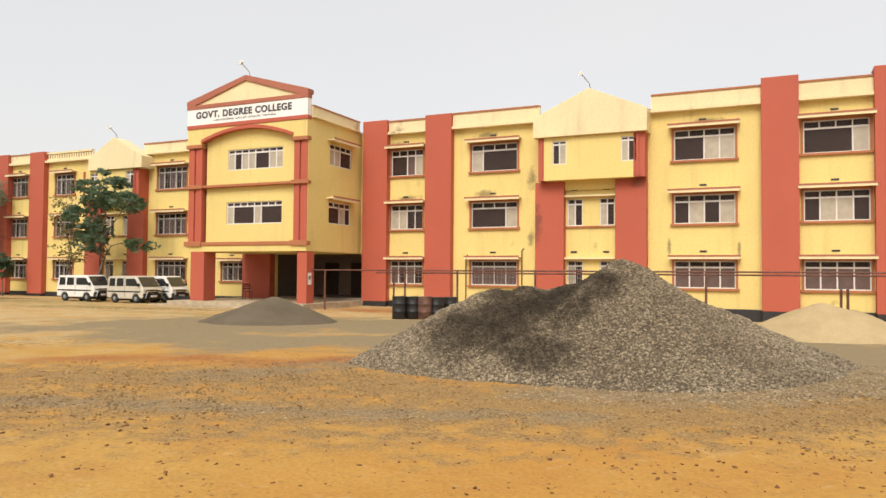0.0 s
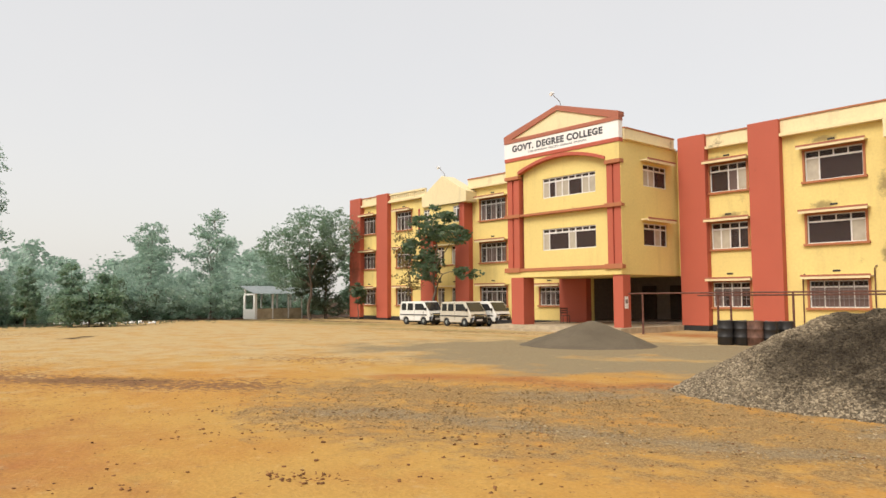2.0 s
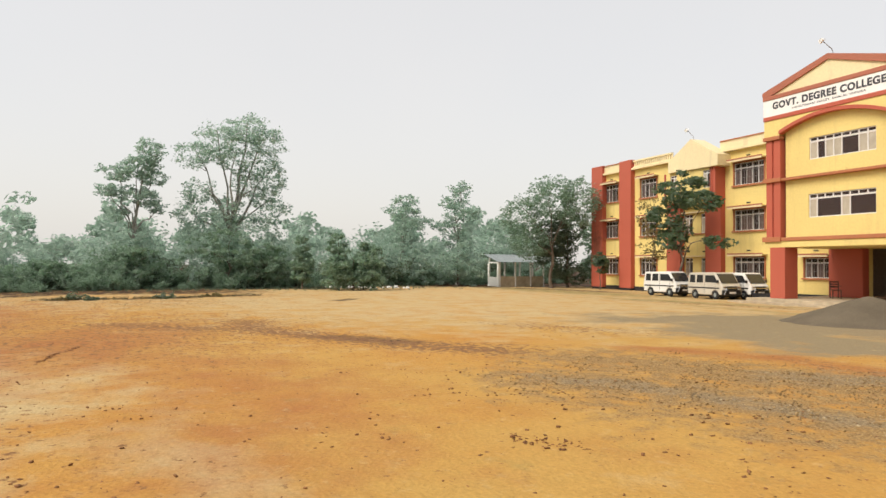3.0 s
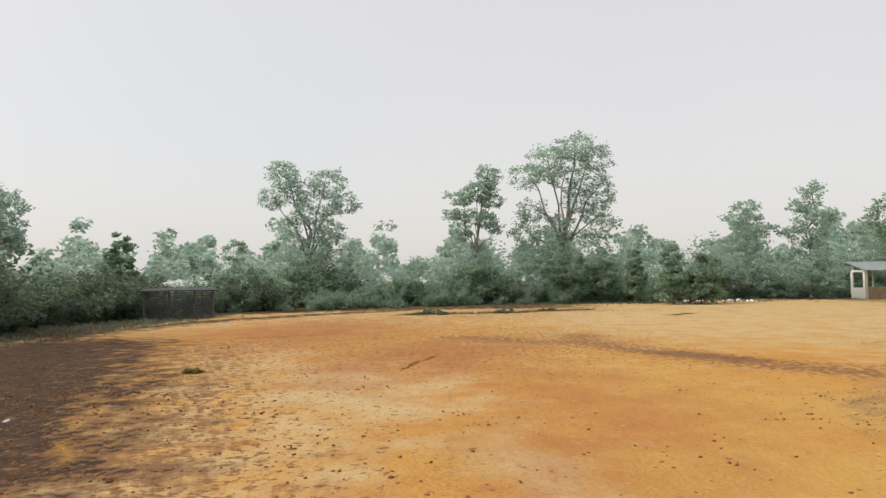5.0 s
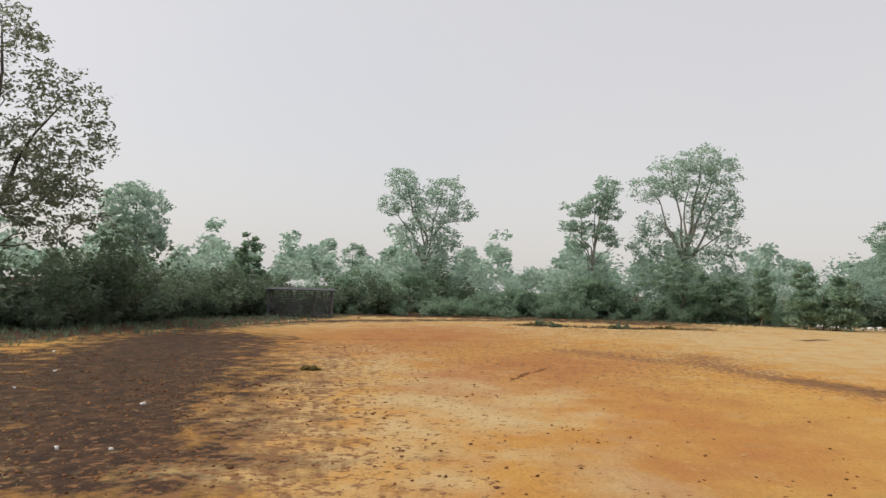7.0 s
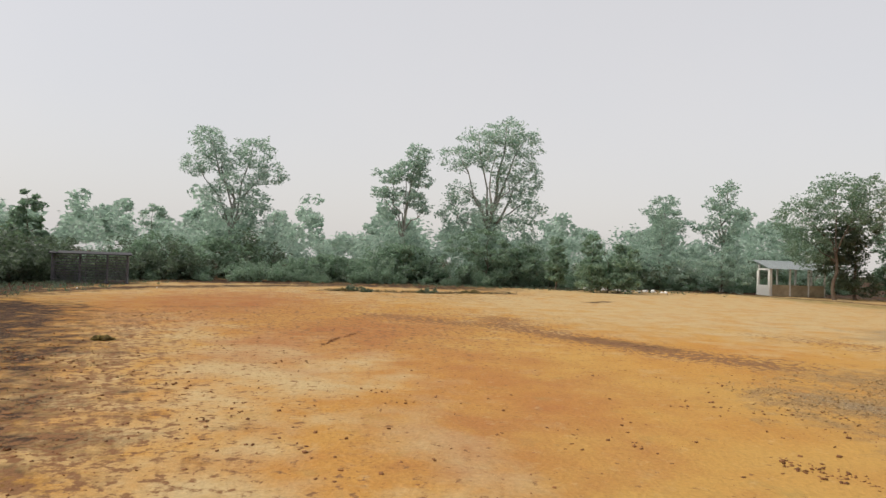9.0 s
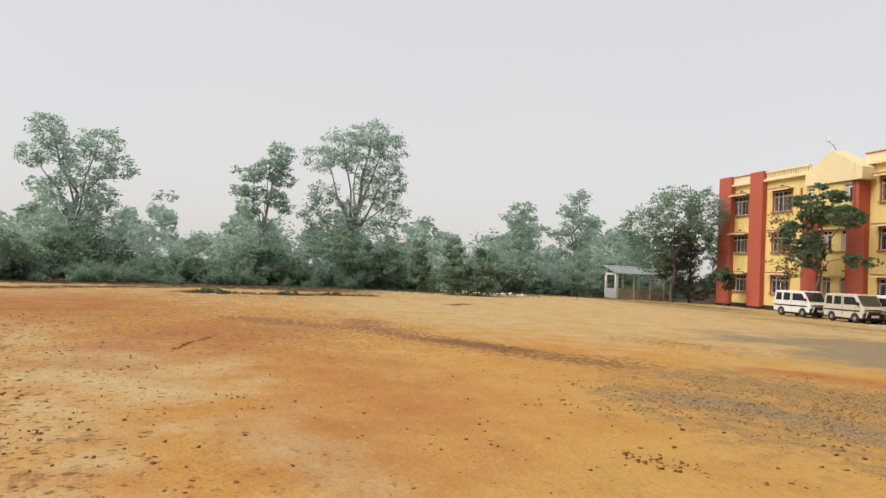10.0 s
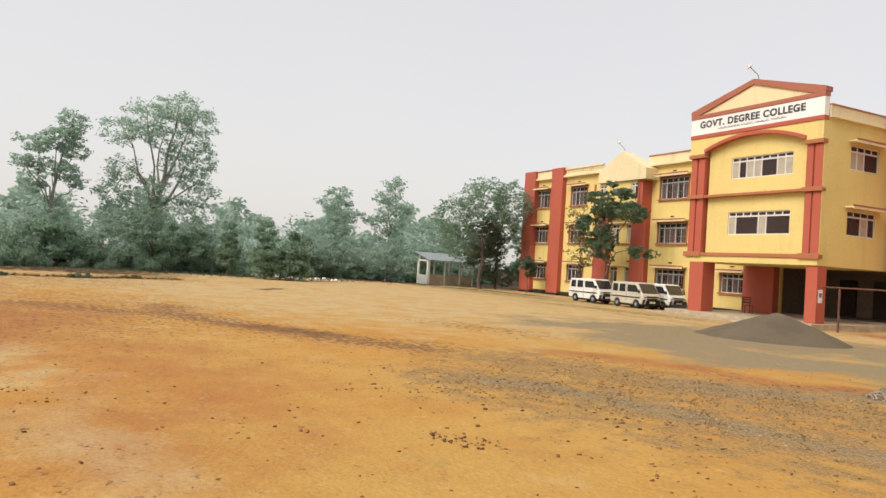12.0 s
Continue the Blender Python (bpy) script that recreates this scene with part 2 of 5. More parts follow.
def arrays_mesh(name, verts, faces_per, mat):
    """A mesh from an (n, k, 3) array: n polygons of k corners each."""
    n, k, _ = verts.shape
    me = bpy.data.meshes.new(name)
    me.vertices.add(n * k)
    me.vertices.foreach_set("co", verts.reshape(-1).astype(np.float32))
    me.loops.add(n * k)
    me.loops.foreach_set("vertex_index", np.arange(n * k, dtype=np.int32))
    me.polygons.add(n)
    me.polygons.foreach_set("loop_start", np.arange(0, n * k, k, dtype=np.int32))
    me.materials.append(mat)
    me.update(calc_edges=True)
    return me


def smooth_step(v, a, b):
    q = np.clip((v - a) / (b - a), 0, 1)
    return q * q * (3 - 2 * q)


def wobble(x, y, seed=0.0):
    """Cheap rolling noise, about -1 to 1."""
    return (np.sin(x * 1.3 + seed) * np.cos(y * 1.7 - seed) + 0.6 * np.sin(x * 2.9 - y * 2.1 + 2 * seed) + 0.4 * np.cos(x * 5.3 + y * 4.7 + seed)) / 2


def ground_z(x, y):
    x, y = np.asarray(x, float), np.asarray(y, float)
    drop = -0.2 - 0.22 * smooth_step(x, -14, -5)
    near = np.exp(-((x + 20) / 60) ** 4 - ((y - 5) / 60) ** 4)
    return smooth_step(y, 17, 33) * drop * near + near * 0.025 * wobble(x * 0.8, y * 0.8, 1.0) + 0.012 * near * wobble(x * 3.1, y * 3.3, 4.0)


# ---- ground ----
def blob(x, y, cx, cy, rx, ry, turn=0.0):
    c, s = math.cos(radians(turn)), math.sin(radians(turn))
    u, v = (x - cx) * c + (y - cy) * s, -(x - cx) * s + (y - cy) * c
    return np.clip(1.6 - np.sqrt((u / rx) ** 2 + (v / ry) ** 2), 0, 1.2)


def band(x, y, way, width):
    """1 on the line through the points of way, 0.5 at width from it, 0 at twice that."""
    d = np.full_like(x, 1e9)
    for (ax, ay), (bx, by) in zip(way[:-1], way[1:]):
        q = np.clip(((x - ax) * (bx - ax) + (y - ay) * (by - ay)) / ((bx - ax) ** 2 + (by - ay) ** 2), 0, 1)
        d = np.minimum(d, np.hypot(x - ax - q * (bx - ax), y - ay - q * (by - ay)))
    return np.clip(1 - 0.5 * d / width, 0, 1)


STRIP = [(-9.7, 5.6), (-8.2, 6.6), (-6.2, 7.15), (-4.7, 7.5), (-2.0, 8.6), (1.5, 10.4), (4.5, 12.0)]
SPREAD = [(-11.5, 7.6), (-8.5, 8.8), (-6.0, 9.6), (-3.5, 9.2), (-0.5, 9.6), (3.5, 12.2)]
# middle line of the field's dark patch on the left
DARK_GROUND = [(-6.1, -5.2), (-8.2, -6.5), (-11, -8.2), (-14.5, -10.0), (-20, -12.4)]
BLEACHED = [(-5.0, -1.6), (-9.2, -2.4), (-14, -4.2), (-19, -6.2)]
FRINGE = [(-5.0, -2.6), (-8.0, -3.6), (-11, -4.6), (-15, -5.8), (-20, -7.4)]
WHEEL_MARK = [(-13.9, -1.82), (-16.6, -1.37)]


def soil_material():
    m, n, l, p = material("sandy_field_soil")

    def layer(attr, scale, soft, amount=0.9, detail=6.0, stretch=None):
        a = n.new("ShaderNodeAttribute")
        a.attribute_name = attr
        t = noise_tex(n, l, scale, detail, 0.65, stretch)
        s = calc(n, l, "ADD", a.outputs["Fac"], calc(n, l, "MULTIPLY", calc(n, l, "SUBTRACT", t, 0.5), amount * 2))
        return ramp(n, l, s, [(0.5 - soft, (0, 0, 0)), (0.5 + soft, (1, 1, 1))])

    broad, mid, fine = noise_tex(n, l, 0.16, 5), noise_tex(n, l, 1.1, 6, 0.6), noise_tex(n, l, 22, 5, 0.6)
    c = mix(n, l, ramp(n, l, broad, [(0.35, (0, 0, 0)), (0.68, (1, 1, 1))]), (0.49, 0.245, 0.055), (0.50, 0.305, 0.085))
    c = mix(n, l, ramp(n, l, mid, [(0.45, (0, 0, 0)), (0.75, (0.45,) * 3)]), c, (0.39, 0.165, 0.04))
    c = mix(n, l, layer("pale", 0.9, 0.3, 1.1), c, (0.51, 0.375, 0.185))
    c = mix(n, l, layer("rust", 0.8, 0.4, 0.8), c, (0.37, 0.15, 0.05))
    c = mix(n, l, layer("grey", 0.6, 0.2), c, (0.275, 0.213, 0.122))
    c = mix(n, l, layer("green", 1.5, 0.3), c, (0.24, 0.20, 0.075))
    grit = ramp(n, l, noise_tex(n, l, 30, 4, 0.75), [(0.4, (0, 0, 0)), (0.6, (1, 1, 1))])
    c = mix(n, l, layer("gravel", 2.4, 0.2, 1.1), c, mix(n, l, grit, (0.225, 0.125, 0.048), (0.42, 0.275, 0.11)))
    c = mix(n, l, layer("chips", 1.6, 0.18, 0.9), c, mix(n, l, grit, (0.19, 0.13, 0.07), (0.36, 0.265, 0.145)))
    dark_tone = mix(n, l, ramp(n, l, noise_tex(n, l, 2.6, 7, 0.7), [(0.42, (0, 0, 0)), (0.64, (1, 1, 1))]), (0.036, 0.021, 0.013), (0.09, 0.048, 0.024))
    c = mix(n, l, layer("dark", 1.6, 0.18, 0.8, 9.0), c, dark_tone)
    # streak: darker soil bands, with relief shading of crust edges put into colour
    c = mix(n, l, layer("streak", 6.5, 0.1, 1.5, 9.0), c, (0.23, 0.118, 0.052))
    ragged = noise_tex(n, l, 3.4, 10, 0.8)
    scuff = n.new("ShaderNodeAttribute")
    scuff.attribute_name = "scuff"
    worn = calc(n, l, "MULTIPLY", ramp(n, l, ragged, [(0.56, (0, 0, 0)), (0.63, (1, 1, 1))]), scuff.outputs["Fac"], True)
    c = mix(n, l, worn, c, (0.22, 0.105, 0.045))
    crumbs = noise_tex(n, l, 13.0, 6, 0.75)
    flecks = calc(n, l, "MULTIPLY", ramp(n, l, crumbs, [(0.58, (0, 0, 0)), (0.66, (1, 1, 1))]), calc(n, l, "ADD", scuff.outputs["Fac"], 0.14), True)
    c = mix(n, l, flecks, c, (0.18, 0.08, 0.032))
    bleached = noise_tex(n, l, 4.2, 8, 0.72)
    c = mix(n, l, ramp(n, l, bleached, [(0.57, (0, 0, 0)), (0.68, (0.35,) * 3)]), c, (0.58, 0.43, 0.21))
    g = mix(n, l, 1.0, c, ramp(n, l, fine, [(0.3, (0.78,) * 3), (0.7, (1, 1, 1))]), "MULTIPLY")
    l.new(g, p.inputs["Base Color"])
    p.inputs["Roughness"].default_value, p.inputs["Specular IOR Level"].default_value = 0.95, 0.15
    h = calc(n, l, "ADD", fine, calc(n, l, "MULTIPLY", noise_tex(n, l, 4, 6, 0.6), 2.0))
    bump(n, l, p, h, 0.5, 0.03)
    return m


def build_ground():
    def axis(a, b, step, far):
        core = np.arange(a, b + step, step)
        out = np.cumsum(step * 1.25 ** np.arange(1, 36))
        out = out[out < far]
        return np.concatenate([a - out[::-1], core, core[-1] + out])

    xs, ys = axis(-62, 8, 0.4, 1800), axis(-26, 37, 0.4, 1800)
    X, Y = np.meshgrid(xs, ys)
    Z = ground_z(X, Y)
    nx, ny = len(xs), len(ys)
    me = bpy.data.meshes.new("ground")
    idx = np.arange(nx * ny).reshape(ny, nx)
    faces = np.stack([idx[:-1, :-1], idx[:-1, 1:], idx[1:, 1:], idx[1:, :-1]], -1).reshape(-1, 4)
    me.from_pydata(np.stack([X, Y, Z], -1).reshape(-1, 3).tolist(), [], faces.tolist())
    x, y = X.reshape(-1), Y.reshape(-1)
    layers = {
        # pale rises with distance from the camera, besides its local patches
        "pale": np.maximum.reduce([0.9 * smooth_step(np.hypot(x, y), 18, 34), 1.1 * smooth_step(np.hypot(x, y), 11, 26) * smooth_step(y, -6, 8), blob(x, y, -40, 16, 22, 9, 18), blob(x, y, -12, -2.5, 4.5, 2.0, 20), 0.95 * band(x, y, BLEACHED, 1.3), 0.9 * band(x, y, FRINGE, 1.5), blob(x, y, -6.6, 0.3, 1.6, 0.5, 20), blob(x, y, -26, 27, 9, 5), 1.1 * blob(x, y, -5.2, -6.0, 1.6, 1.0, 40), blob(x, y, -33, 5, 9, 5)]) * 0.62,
        "rust": np.maximum.reduce([0.9 * band(x, y, [(-7, 0.6), (-9, 1.6), (-15, 0.2), (-20, -1.5)], 1.5), blob(x, y, -17, -1.5, 5, 2.2, -12), 1.4 * band(x, y, [(-12.5, 9.4), (-10.2, 11.0), (-8.3, 11.0), (-7.2, 12.6)], 0.5), blob(x, y, -17, 31, 3.5, 2), blob(x, y, -26, -7, 8, 4)]) * 0.62,
        "grey": np.maximum.reduce([0.8 * blob(x, y, -15.5, 19, 7.5, 4.2, 40), 0.8 * blob(x, y, -10.5, 21, 6, 4), 0.8 * blob(x, y, 1, 18, 5, 5), band(x, y, [(-15.0, 14.6), (-11.0, 14.4), (-7.5, 16.5), (-3, 19)], 2.1), band(x, y, [(-19, 18), (-15, 16)], 2.0)]),
        "green": np.maximum.reduce([blob(x, y, -46, 27.5, 12, 3.0, 8), blob(x, y, -30, 25.5, 6, 1.6, 15), band(x, y, [(-26, 22.9), (-20, 22.6)], 0.8)]) * 0.5,
        "gravel": np.maximum.reduce([0.85 * band(x, y, SPREAD, 1.4), 0.6 * band(x, y, [(-8.5, 5.2), (-5.5, 5.9), (-2.5, 7.2), (0, 8.6)], 0.9), 0.9 * band(x, y, STRIP, 1.0)]),
        "chips": np.maximum.reduce([0.74 * band(x, y, STRIP[:5], 0.42), 0.9 * band(x, y, [(-2.8, 10.2), (-0.6, 10.8), (1.4, 13.0), (2.6, 15.6)], 0.8), 0.75 * band(x, y, [(-8.5, 9.4), (-7.0, 11.4)], 0.8)]),
        "scuff": 0.12 + np.maximum.reduce([0.6 * band(x, y, FRINGE, 2.2), 0.7 * np.clip(blob(x, y, -20, 0, 8, 6), 0, 1), 0.5 * band(x, y, [(-22.4, 2.6), (-16.6, 4.0), (-12.5, 7.0)], 1.6), 0.3 * smooth_step(np.hypot(x, y), 14, 24), 0.3 * band(x, y, SPREAD, 2.0)]),
        "dark": np.maximum.reduce([0.85 * band(x, y, [(-17.0, 3.8), (-15.3, 5.1)], 0.5), 0.95 * band(x, y, DARK_GROUND, 2.2), 0.72 * band(x, y, [(-19, -13.2), (-26, -15), (-33, -13.6), (-39.5, -9.5), (-44, -5)], 1.5), 0.7 * band(x, y, [(-54, 17), (-56, 24.5), (-51, 30.2), (-44, 31.4)], 1.0), band(x, y, DARK_GROUND[2:], 2.9), 0.85 * band(x, y, [(-5.4, -6.6), (-8.0, -8.6), (-13, -12.6)], 1.5), 0.62 * band(x, y, [(-37.4, -4.6), (-38.2, 0), (-40.6, 5)], 0.9), 0.8 * band(x, y, [(-34.0, 8.2), (-35.5, 9.4)], 0.4), 0.8 * blob(x, y, -46, -11, 7, 2.4, -35), 0.8 * blob(x, y, -53, 6, 2.5, 12), 0.68 * smooth_step(np.hypot(x, y), 40, 46) * smooth_step(-x, 25, 32) * smooth_step(-y, -12, -2), 0.88 * smooth_step(-x, 52, 60), 0.88 * smooth_step(-y - 0.35 * x, -1, 8) * smooth_step(-y, 12, 17)]),
        "streak": np.maximum.reduce([0.85 * band(x, y, [(-16.6, 4.0), (-15.5, 5.0)], 0.45), 0.72 * band(x, y, [(-22.4, 2.6), (-19.8, 2.4), (-16.6, 4.0), (-13.2, 6.4)], 0.9), 0.66 * band(x, y, [(-22, -1.0), (-20.4, 1.0), (-19.5, 2.6)], 1.3), 0.6 * band(x, y, [(-22.7, -7.8), (-24.0, -5.2)], 0.4), 0.5 * band(x, y, FRINGE, 1.3), 0.34 * band(x, y, FRINGE, 2.4), 0.36 * np.clip(blob(x, y, -21, -1.5, 8, 6), 0, 1), 0.3 * np.clip(blob(x, y, -33, -4, 8, 9), 0, 1), 0.36 * blob(x, y, -17.5, 10.5, 3, 1.2, 30), 0.4 * band(x, y, [(-10.2, 11.0), (-8.3, 10.9), (-7.2, 12.4)], 0.5), 0.36 * blob(x, y, -27, 25, 7, 1.2, 20), 0.3 * blob(x, y, -40.5, 4, 2.5, 7)]),
    }
    for key, val in layers.items():
        me.attributes.new(key, "FLOAT", "POINT").data.foreach_set("value", val.astype(np.float32))
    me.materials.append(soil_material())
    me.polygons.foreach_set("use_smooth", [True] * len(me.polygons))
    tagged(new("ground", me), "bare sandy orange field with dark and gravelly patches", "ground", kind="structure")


build_ground()

# ---- the college building ----
YW, YC = 35.4, 35.0
LEVELS = ((1.07, 2.34), (4.07, 5.42), (7.04, 8.48))
college = thing("college_building", "three-storey yellow college building with red columns and gabled porch", "building")


def wall_mesh(x0, x1, z0, z1, holes, thick, m=None):
    """A wall in the plane y = 0 (front, facing -y) to y = thick, with holes (x0, x1, z0, z1) through it."""
    m = m or Mesh()
    m.weld = True
    xs = sorted({x0, x1, *(h[i] for h in holes for i in (0, 1))})
    zs = sorted({z0, z1, *(h[i] for h in holes for i in (2, 3))})
    xs, zs = [x for x in xs if x0 <= x <= x1], [z for z in zs if z0 <= z <= z1]

    def solid(i, j):
        if not (0 <= i < len(xs) - 1 and 0 <= j < len(zs) - 1):
            return False
        cx, cz = (xs[i] + xs[i + 1]) / 2, (zs[j] + zs[j + 1]) / 2
        return not any(h[0] < cx < h[1] and h[2] < cz < h[3] for h in holes)

    for i in range(len(xs) - 1):
        for j in range(len(zs) - 1):
            if not solid(i, j):
                continue
            a, b, c, d = xs[i], xs[i + 1], zs[j], zs[j + 1]
            m.face([(a, 0, c), (b, 0, c), (b, 0, d), (a, 0, d)])
            m.face([(b, thick, c), (a, thick, c), (a, thick, d), (b, thick, d)])
            if not solid(i - 1, j):
                m.face([(a, thick, c), (a, 0, c), (a, 0, d), (a, thick, d)])
            if not solid(i + 1, j):
                m.face([(b, 0, c), (b, thick, c), (b, thick, d), (b, 0, d)])
            if not solid(i, j - 1):
                m.face([(a, thick, c), (b, thick, c), (b, 0, c), (a, 0, c)])
            if not solid(i, j + 1):
                m.face([(a, 0, d), (b, 0, d), (b, thick, d), (a, thick, d)])
    return m


def window(x0, x1, z0, z1, panes, at, trim=True, hood=True, bars=False, transom=0.24, vent=True):
    """A sliding window in the plane y = 0 of its wall. panes: one letter each, d dark, b brown, f frosted; a dash widens the sash before it."""
    w, h = x1 - x0, z1 - z0
    t, d0, d1, n = 0.05, 0.05, 0.11, len(panes)
    zt = z1 - h * transom
    cells, sashes = [], []

    def span(i, j):
        return x0 + (t if i == 0 else w * i / n + 0.03), (x1 - t if j == n else x0 + w * j / n - 0.03)

    for i, kind in enumerate(panes):
        cells.append((*span(i, i + 1), zt + 0.04, z1 - t))
        if kind != "-":
            j = i + 1
            while j < n and panes[j] == "-":
                j += 1
            sashes.append((kind, *span(i, j)))
            cells.append((*span(i, j), z0 + t, zt - 0.04))
    f = wall_mesh(x0, x1, z0, z1, cells, d1 - d0)
    f.v = [(a, b + d0, c) for a, b, c in f.v]
    frame_ob = part("window", f, ALU, college, "pale aluminium sliding window")
    frame_ob.matrix_basis = at
    for kind, a, b in sashes:
        mat = {"d": DARK_GLASS, "b": DUSK_GLASS, "f": FROSTED}[kind]
        part("pane", Mesh().box(a, b, d0 + 0.025, d0 + 0.033, z0 + t, zt - 0.04), mat, frame_ob).visible_shadow = False
    for i in range(n):
        a, b = span(i, i + 1)
        part("transom_pane", Mesh().box(a, b, d0 + 0.02, d0 + 0.028, zt + 0.04, z1 - t), DARK_GLASS, frame_ob).visible_shadow = False
    if bars:
        g = Mesh()
        k = max(6, int(w / 0.2))
        for i in range(1, k):
            x = x0 + w * i / k
            g.box(x - 0.009, x + 0.009, 0.0, 0.018, z0, z1)
        for z in (z0 + h * 0.33, z0 + h * 0.66):
            g.box(x0, x1, -0.004, 0.022, z - 0.012, z + 0.012)
        part("window_grille", g, BAR, frame_ob, "grey steel bars")
    if trim:
        s = Mesh()
        q = 0.1
        s.prism([(x0 - q, z0), (x0, z0), (x0, z1), (x1, z1), (x1, z0), (x1 + q, z0), (x1 + q, z1 + q), (x0 - q, z1 + q)], -0.05, 0.04)
        part("surround", s, ORANGE, frame_ob, "orange-brown painted surround")
        part("sill", Mesh().box(x0 - q - 0.06, x1 + q + 0.06, -0.13, 0.05, z0 - q, z0 - 0.001), ORANGE, frame_ob)
    if hood:
        e = 0.22
        part("sunshade", Mesh().prism([(x0 - e, z1 + 0.13), (x1 + e, z1 + 0.13), (x1 + e, z1 + 0.2), (x0 - e, z1 + 0.2)], -0.42, 0.0), CREAM, frame_ob, "projecting concrete sunshade")
        part("sunshade_edge", Mesh().box(x0 - e - 0.02, x1 + e + 0.02, -0.46, -0.421, z1 + 0.185, z1 + 0.265), BROWN_RED, frame_ob)
        part("sunshade_fascia", Mesh().box(x0 - e, x1 + e, -0.445, -0.4205, z1 + 0.07, z1 + 0.184), CREAM, frame_ob)
    if vent:
        c = (x0 + x1) / 2 - 0.05
        part("air_vent", Mesh().box(c - 0.16, c + 0.16, -0.03, -0.001, z1 + 0.4, z1 + 0.48), BLACK_PAINT, frame_ob, "small dark air vent")
    return (x0, x1, z0, z1)


FRONT = pose(0, YW, 0)
BAYS = [
    (-19.43, -17.45, ("d-bf", "ffdd", "bdbd")), (-14.58, -12.03, ("fd--", "d--f", "bbbb")), (-4.28, -1.6, ("d-ff", "dfdf", "bbbb")),
    (1.18, 3.73, ("d--f", "dffd", "bbbb")), (-51.45, -49.65, ("bbdd", "bdbd", "dddd")), (-46.7, -44.8, ("bdbd", "dbdd", "dddd")), (-36.9, -34.4, ("bdbdb", "dbbdb", "ddbdd")),
]
holes = []
for x0, x1, looks in BAYS:
    for level, (z0, z1) in enumerate(LEVELS):
        holes.append(window(x0, x1, z0, z1, looks[2 - level], FRONT, bars=x0 < -30 or (level == 0 and x0 < -8)))
holes.append(window(-31.4, -29.75, 1.1, 2.25, "bdbd", FRONT, bars=True))
PANELS = (-8.2, -40.45)
for cx in PANELS:
    for level in (0, 1):
        z0, z1 = LEVELS[level]
        for a, b, looks in ((cx - 1.2, cx - 0.42, "fd"), (cx + 0.42, cx + 1.15, "fd")):
            holes.append(window(a, b, z0, z1, looks, FRONT, trim=False, hood=False, bars=level == 0, transom=0.2))
    for z in (2.42, 5.5):
        part("sunshade", Mesh().box(cx - 1.27, cx + 1.24, YW - 0.3, YW, z, z + 0.08), CREAM, college, "projecting concrete sunshade")
    for z in (0.98, 3.98):
        part("sill", Mesh().box(cx - 1.27, cx + 1.24, YW - 0.1, YW, z, z + 0.08), ORANGE, college)
    part("beam", Mesh().box(cx - 1.27, cx + 1.24, YW - 0.18, YW, 5.85, 6.28), YELLOW, college)
holes.append((-27.3, -21.07, 0.1, 2.72))
X0, X1 = -52.9, 5.3
main = part("wall", wall_mesh(X0, X1, 0.15, 9.5, holes, 0.25), YELLOW, college, "yellow rendered front wall, rain-stained")
main.matrix_basis = FRONT
part("plinth", Mesh().box(X0, -29.6, YW - 0.06, YW + 0.25, -0.6, 0.149).box(-21.3, X1, YW - 0.06, YW + 0.25, -0.6, 0.149), BLACK_PAINT, college, "black-painted plinth")

# parapet with its cornice, coping and the open balustrade
segs = [(-51.4, -49.02), (-38.0, -29.3), (-19.5, -17.15), (-15.61, -10.8), (-5.3, -0.51), (1.01, 3.87)]
for a, b in segs:
    pt = 10.17 if a > -16 else 10.06
    part("parapet", Mesh().box(a, b, YW - 0.17, YW + 0.02, 9.5, pt), CREAM, college, "cream rain-stained parapet")
    part("cornice", Mesh().box(a, b, YW - 0.34, YW - 0.001, 9.36, 9.499), CREAM, college)
    part("coping", Mesh().box(a, b, YW - 0.22, YW + 0.06, pt + 0.001, pt + 0.08), ORANGE, college)
bal = Mesh().box(-47.5, -42.9, YW - 0.17, YW, 9.5, 9.62).box(-47.5, -42.9, YW - 0.19, YW + 0.02, 9.98, 10.1)
for i in range(19):
    x = -47.4 + i * 0.245
    bal.box(x, x + 0.13, YW - 0.13, YW - 0.04, 9.62, 9.98)
part("balustrade", bal, CREAM, college, "open cream concrete balustrade")
part("cornice", Mesh().box(-47.5, -42.9, YW - 0.34, YW - 0.001, 9.36, 9.499), CREAM, college)

for a, b, top in ((-53.0, -51.4, 10.17), (-49.02, -47.5, 10.17), (-21.05, -19.5, 10.17), (-17.15, -15.61, 10.22), (-0.51, 1.01, 10.5), (3.87, 5.4, 10.55)):
    part("column", Mesh().box(a, b, YC, YW + 0.6, 0.1 if a > -22 else 0.0, top), RED, college, "full-height red painted column", bevel=0.02)
    part("column_foot", Mesh().box(a + 0.02, b - 0.02, YC + 0.02, YW, -0.6, 0.099 if a > -22 else -0.001), BLACK_PAINT, college)

